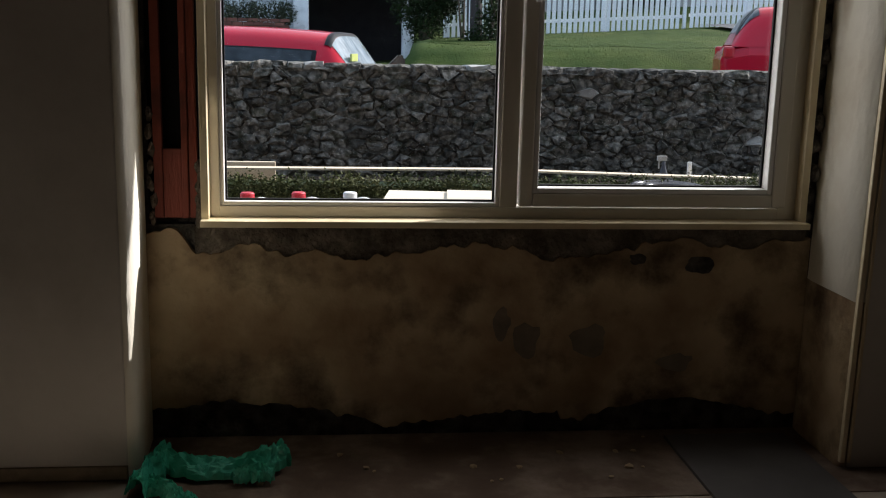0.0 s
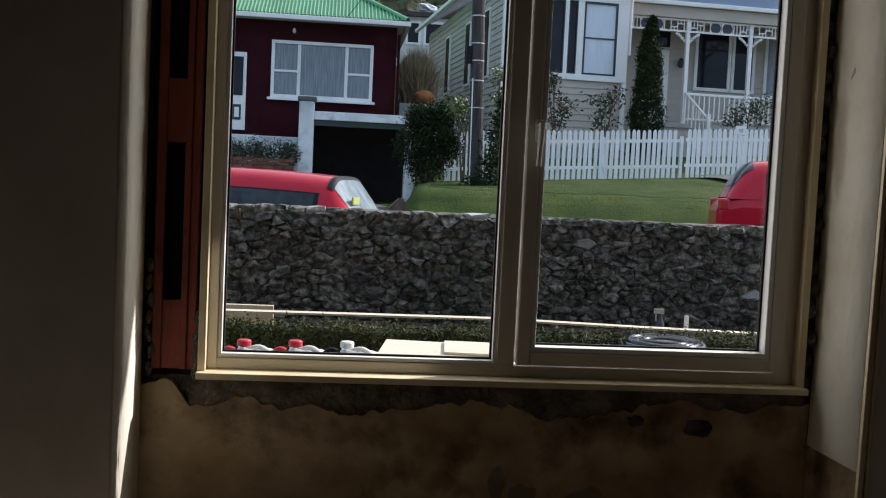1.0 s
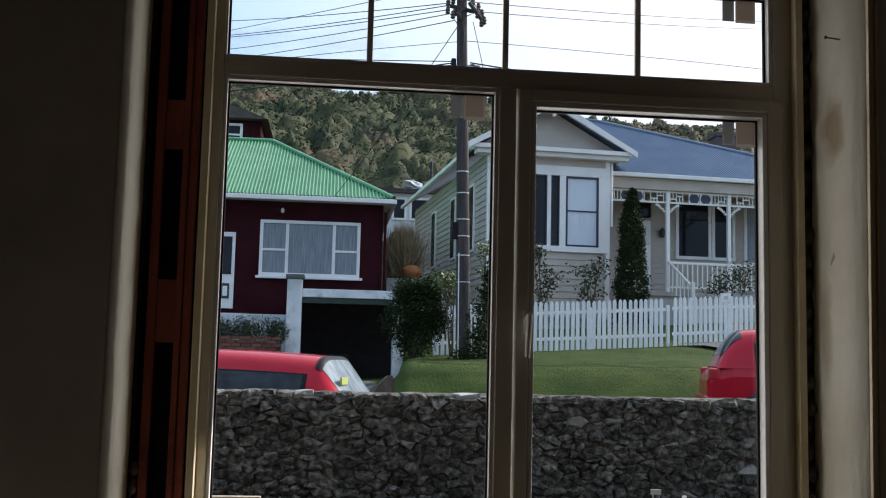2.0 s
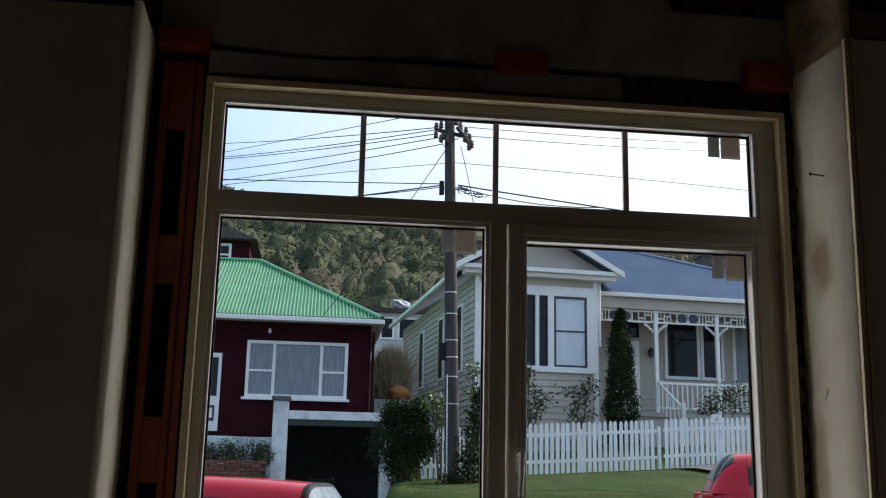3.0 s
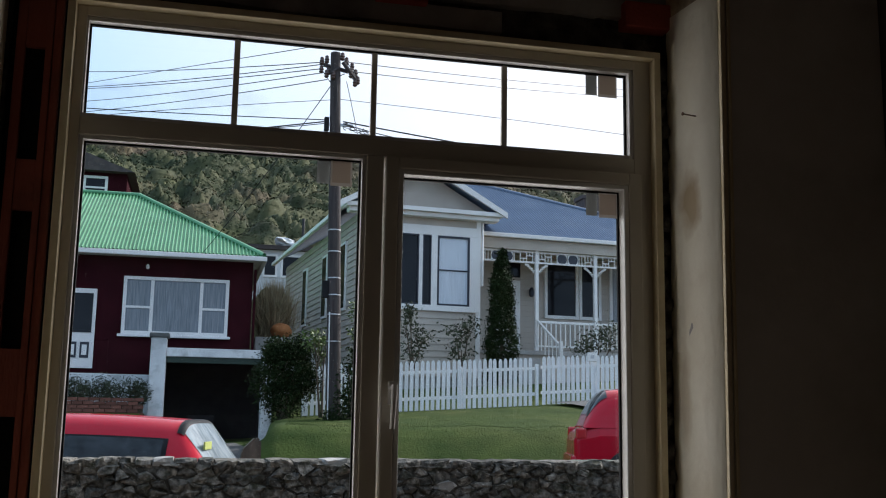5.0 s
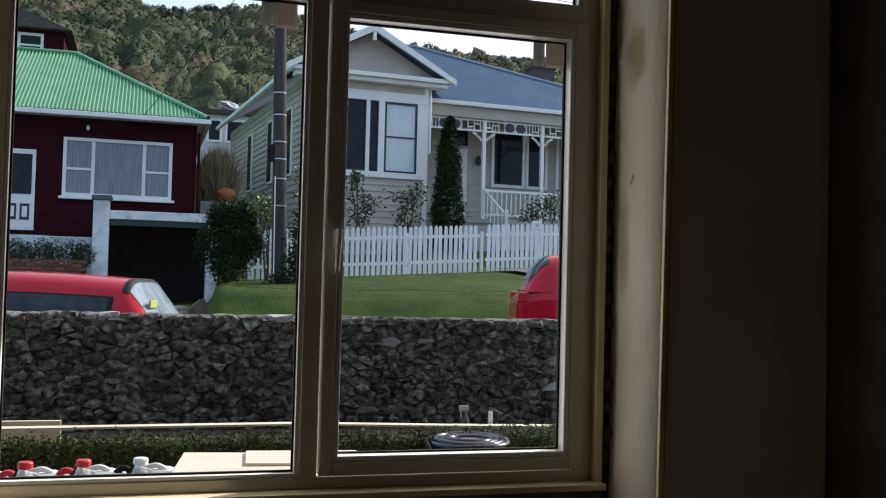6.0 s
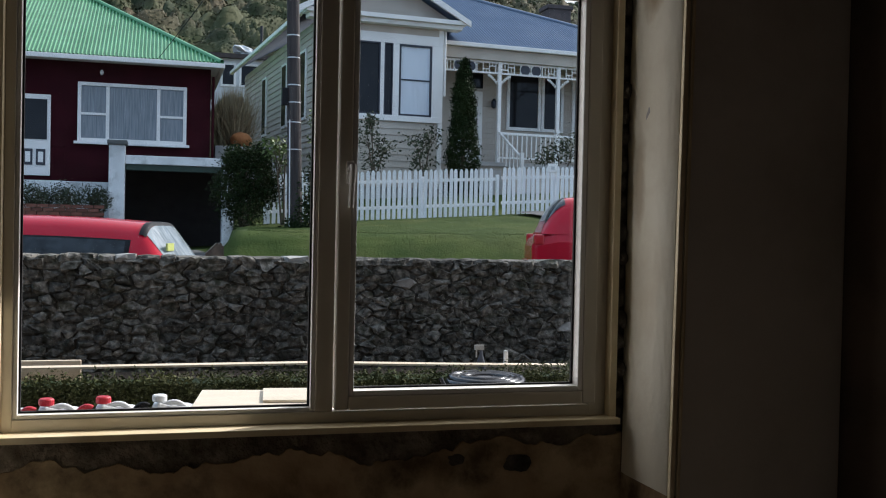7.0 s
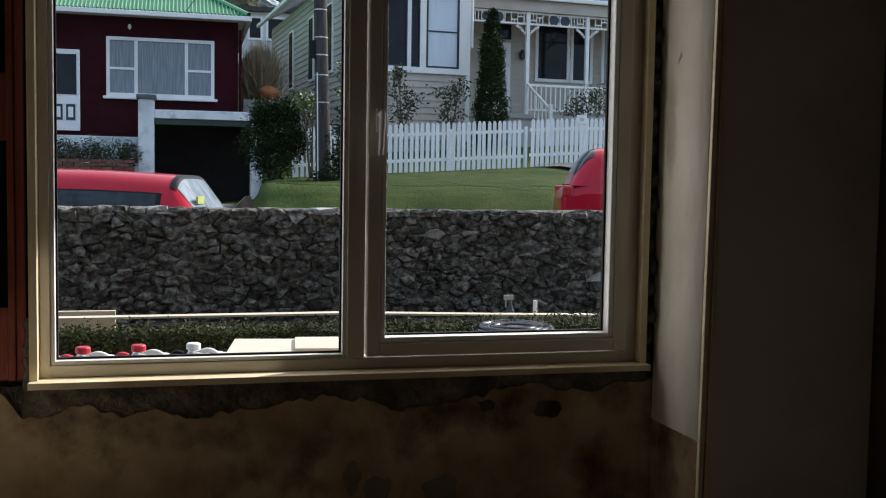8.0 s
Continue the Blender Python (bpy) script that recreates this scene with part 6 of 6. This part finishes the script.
# ---- wooded hill ----


def canopy_z(x, y):
    """The top of the scrub over the hillside: rounded crowns with sharp dips between them."""
    gz = ground_z(x, y)
    x, y = x + 3.5 * noise.noise((x * 0.21, y * 0.17, 11)), y + 5.0 * noise.noise((x * 0.17, y * 0.14, 13))
    a = noise.noise((x * 0.13, y * 0.09, 5))
    b = abs(noise.noise((x * 0.40, y * 0.24, 9)))
    c = abs(noise.noise((x * 0.95, y * 0.55, 3)))
    d = noise.noise((x * 2.1, y * 1.3, 7))
    return gz + smooth(36, 50, y) * (0.6 + 1.2 * (1 + a) + 2.3 * b + 1.5 * c + 0.45 * d)


NU, NY = 330, 240
us = [-0.42 + 1.06 * i / (NU - 1) for i in range(NU)]
ys = [38 * (168 / 38) ** (j / (NY - 1)) for j in range(NY)]
hill = np.array([[(u * (y + 3) - 2, y, canopy_z(u * (y + 3) - 2, y)) for u in us] for y in ys])
faces = []
for j in range(NY - 1):
    for i in range(NU - 1):
        a = j * NU + i
        faces.append((a, a + 1, a + 1 + NU, a + NU))
scrub = tagged(new("hillside_scrub"), "dense olive and brown scrub covering the hillside", "trees", kind="stuff")
from_lists("scrub_mass", hill.reshape(-1, 3).tolist(), faces, M["leaf_hill"], scrub, smooth=True)
rs = np.random.RandomState(71)
N = 340000
fi, fj = rs.uniform(0, NU - 1.001, N), rs.uniform(0, NY - 1.001, N)
ii, jj = fi.astype(int), fj.astype(int)
ti, tj = (fi - ii)[:, None], (fj - jj)[:, None]
p00, p10, p01, p11 = hill[jj, ii], hill[jj, ii + 1], hill[jj + 1, ii], hill[jj + 1, ii + 1]
at = (p00 * (1 - ti) + p10 * ti) * (1 - tj) + (p01 * (1 - ti) + p11 * ti) * tj
nrm = np.cross(p10 - p00, p01 - p00)
nrm /= np.linalg.norm(nrm, axis=1)[:, None]
nrm = nrm + rs.normal(0, 0.30, (N, 3))
nrm /= np.linalg.norm(nrm, axis=1)[:, None]
side = np.cross(nrm, rs.normal(0, 1, (N, 3)))
side /= np.linalg.norm(side, axis=1)[:, None]
across = np.cross(nrm, side)
size = (0.0014 * at[:, 1] * rs.uniform(0.5, 1.5, N))[:, None]
at = at + nrm * size * rs.uniform(0.0, 1.2, (N, 1))
quads = np.stack([at - side * size, at + across * size * 0.75, at + side * size, at - across * size * 0.75], axis=1).reshape(-1, 3)
from_lists("scrub_leaves", quads.tolist(), [(k, k + 1, k + 2, k + 3) for k in range(0, 4 * N, 4)], M["leaf_hill"], scrub)

rng = random.Random(72)
verts, faces = [], []
for _ in range(150):
    y = rng.uniform(140, 160)
    x = rng.uniform(-0.40, 0.66) * (y + 3) - 2
    h = rng.uniform(1.4, 3.2)
    z0 = ground_z(x, y) + 0.9
    for _ in range(7):
        c = Vector((x + rng.gauss(0, 0.28) * h, y + rng.gauss(0, 0.28) * h, z0 + h * rng.uniform(0.3, 0.85)))
        lr = h * rng.uniform(0.14, 0.30)
        for _ in range(120):
            d = Vector((rng.gauss(0, 1), rng.gauss(0, 1), rng.gauss(0, 1))).normalized()
            p = c + d * lr * (0.4 + 0.7 * rng.random())
            sd = d.orthogonal().normalized()
            q = d.cross(sd)
            a = rng.uniform(0.08, 0.20)
            k = len(verts)
            verts += [p - sd * a, p + q * a, p + sd * a, p - q * a]
            faces.append((k, k + 1, k + 2, k + 3))
tagged(from_lists("ridge_trees", verts, faces, M["leaf_ridge"]), "dark trees along the ridge of the hill", "trees", kind="stuff")

# ---- stones of the rubble wall ----
rng = random.Random(81)
wall_st = thing("stone_wall", "rough grey rubble stone garden wall", "wall", kind="structure")
SX = 1.75
seeds = []
tries = 0
while tries < 13000:
    tries += 1
    p = (rng.uniform(-6.0, 7.0), rng.uniform(0.30, 1.16), rng.choice((0.030, 0.040, 0.052, 0.062, 0.085)))
    if all(((p[0] - q[0]) / SX) ** 2 + (p[1] - q[1]) ** 2 > (0.5 * (p[2] + q[2])) ** 2 for q in seeds if abs(p[0] - q[0]) < 0.3):
        seeds.append(p)


def cell(p):
    """The stone's outline: what lies nearer to p than to its neighbours."""
    poly = [(-0.30, -0.22), (0.30, -0.22), (0.30, 0.22), (-0.30, 0.22)]
    for q in seeds:
        dx, dz = (q[0] - p[0]) / SX, q[1] - p[1]
        dd = dx * dx + dz * dz
        if dd < 1e-9 or dd > 0.16:
            continue
        lim = 0.5 * dd * (1 + 0.35 * (p[2] - q[2]) / (p[2] + q[2]))
        cut = []
        for a, b in zip(poly, poly[1:] + poly[:1]):
            fa, fb = a[0] / SX * dx + a[1] * dz - lim, b[0] / SX * dx + b[1] * dz - lim
            if fa <= 0:
                cut.append(a)
            if (fa < 0) != (fb < 0):
                t = fa / (fa - fb)
                cut.append((a[0] + (b[0] - a[0]) * t, a[1] + (b[1] - a[1]) * t))
        poly = cut
        if len(poly) < 3:
            return []
    return poly


def stone_geo(poly, depth):
    """A rough pillow of stone on the outline: side ring, shoulder ring and a split face."""
    n = len(poly)
    cx, cz = sum(p[0] for p in poly) / n, sum(p[1] for p in poly) / n
    tx, tz = rng.uniform(-0.35, 0.35), rng.uniform(-0.5, 0.3)
    verts = []
    for k, (shrink, y) in enumerate(((0.99, 0.06), (0.97, -0.3 * depth), (0.66, -depth))):
        for x, z in poly:
            jx, jz = (rng.uniform(-0.017, 0.017), rng.uniform(-0.014, 0.014)) if k else (0, 0)
            lx, lz = (x - cx) * shrink + jx, (z - cz) * shrink + jz
            verts.append((cx + lx, y + (tx * lx + tz * lz + rng.uniform(-0.006, 0.006) if k == 2 else 0), cz + lz))
    verts.append((cx, -depth - rng.uniform(-0.004, 0.012), cz))
    faces = []
    for k in range(2):
        for i in range(n):
            j = (i + 1) % n
            faces.append((k * n + i, k * n + j, (k + 1) * n + j, (k + 1) * n + i))
    for i in range(n):
        faces.append((2 * n + i, 2 * n + (i + 1) % n, 3 * n))
    return verts, faces


rest_v, rest_f = [], []
made_stones = 0
for p in seeds:
    poly = cell(p)
    if len(poly) < 3:
        continue
    poly = [(x, max(0.30 - p[1], min(1.175 + 0.025 * noise.noise((p[0] * 4, 0, 0)) - p[1], z))) for x, z in poly]
    vv, ff = stone_geo(poly, rng.uniform(0.008, 0.055))
    made_stones += -1.6 < p[0] < 2.95
    if -1.6 < p[0] < 2.95 and made_stones < 360:
        o = from_lists("stone", vv, ff, M["stone_lime"] if rng.random() < 0.012 else M["stone"], wall_st)
        o.location = (p[0], 4.60, p[1])
    else:
        k = len(rest_v)
        rest_v += [(x + p[0], y + 4.60, z + p[1]) for x, y, z in vv]
        rest_f += [tuple(k + i for i in q) for q in ff]
ob = from_lists("outer_stones", rest_v, rest_f, M["stone"], wall_st)
ob["kind"] = "stuff"
# coping: flat stones bedded along the top
x = -6.0
cv, cf = [], []
while x < 7.0:
    w = rng.uniform(0.09, 0.24)
    h = rng.uniform(0.046, 0.058)
    poly = [(0, 0), (w, rng.uniform(-0.01, 0.01)), (w + rng.uniform(-0.008, 0.004), h), (w * 0.5, h + rng.uniform(0, 0.008)), (rng.uniform(0, 0.008), h * rng.uniform(0.9, 1.0))]
    vv, ff = stone_geo(poly, rng.uniform(0.01, 0.05))
    n = len(poly)
    vv = [(a, b + (0.30 if i < n else 0.0), c) for i, (a, b, c) in enumerate(vv)]
    if -1.75 < x < 3.05:
        o = from_lists("coping_stone", vv, ff, M["stone_lime"] if rng.random() < 0.10 else M["stone"], wall_st)
        o.location = (x, 4.60, 1.15)
    else:
        k = len(cv)
        cv += [(a + x, b + 4.60, c + 1.148) for a, b, c in vv]
        cf += [tuple(k + i for i in q) for q in ff]
    x += w
ob = from_lists("outer_coping", cv, cf, M["stone"], wall_st)
ob["kind"] = "stuff"
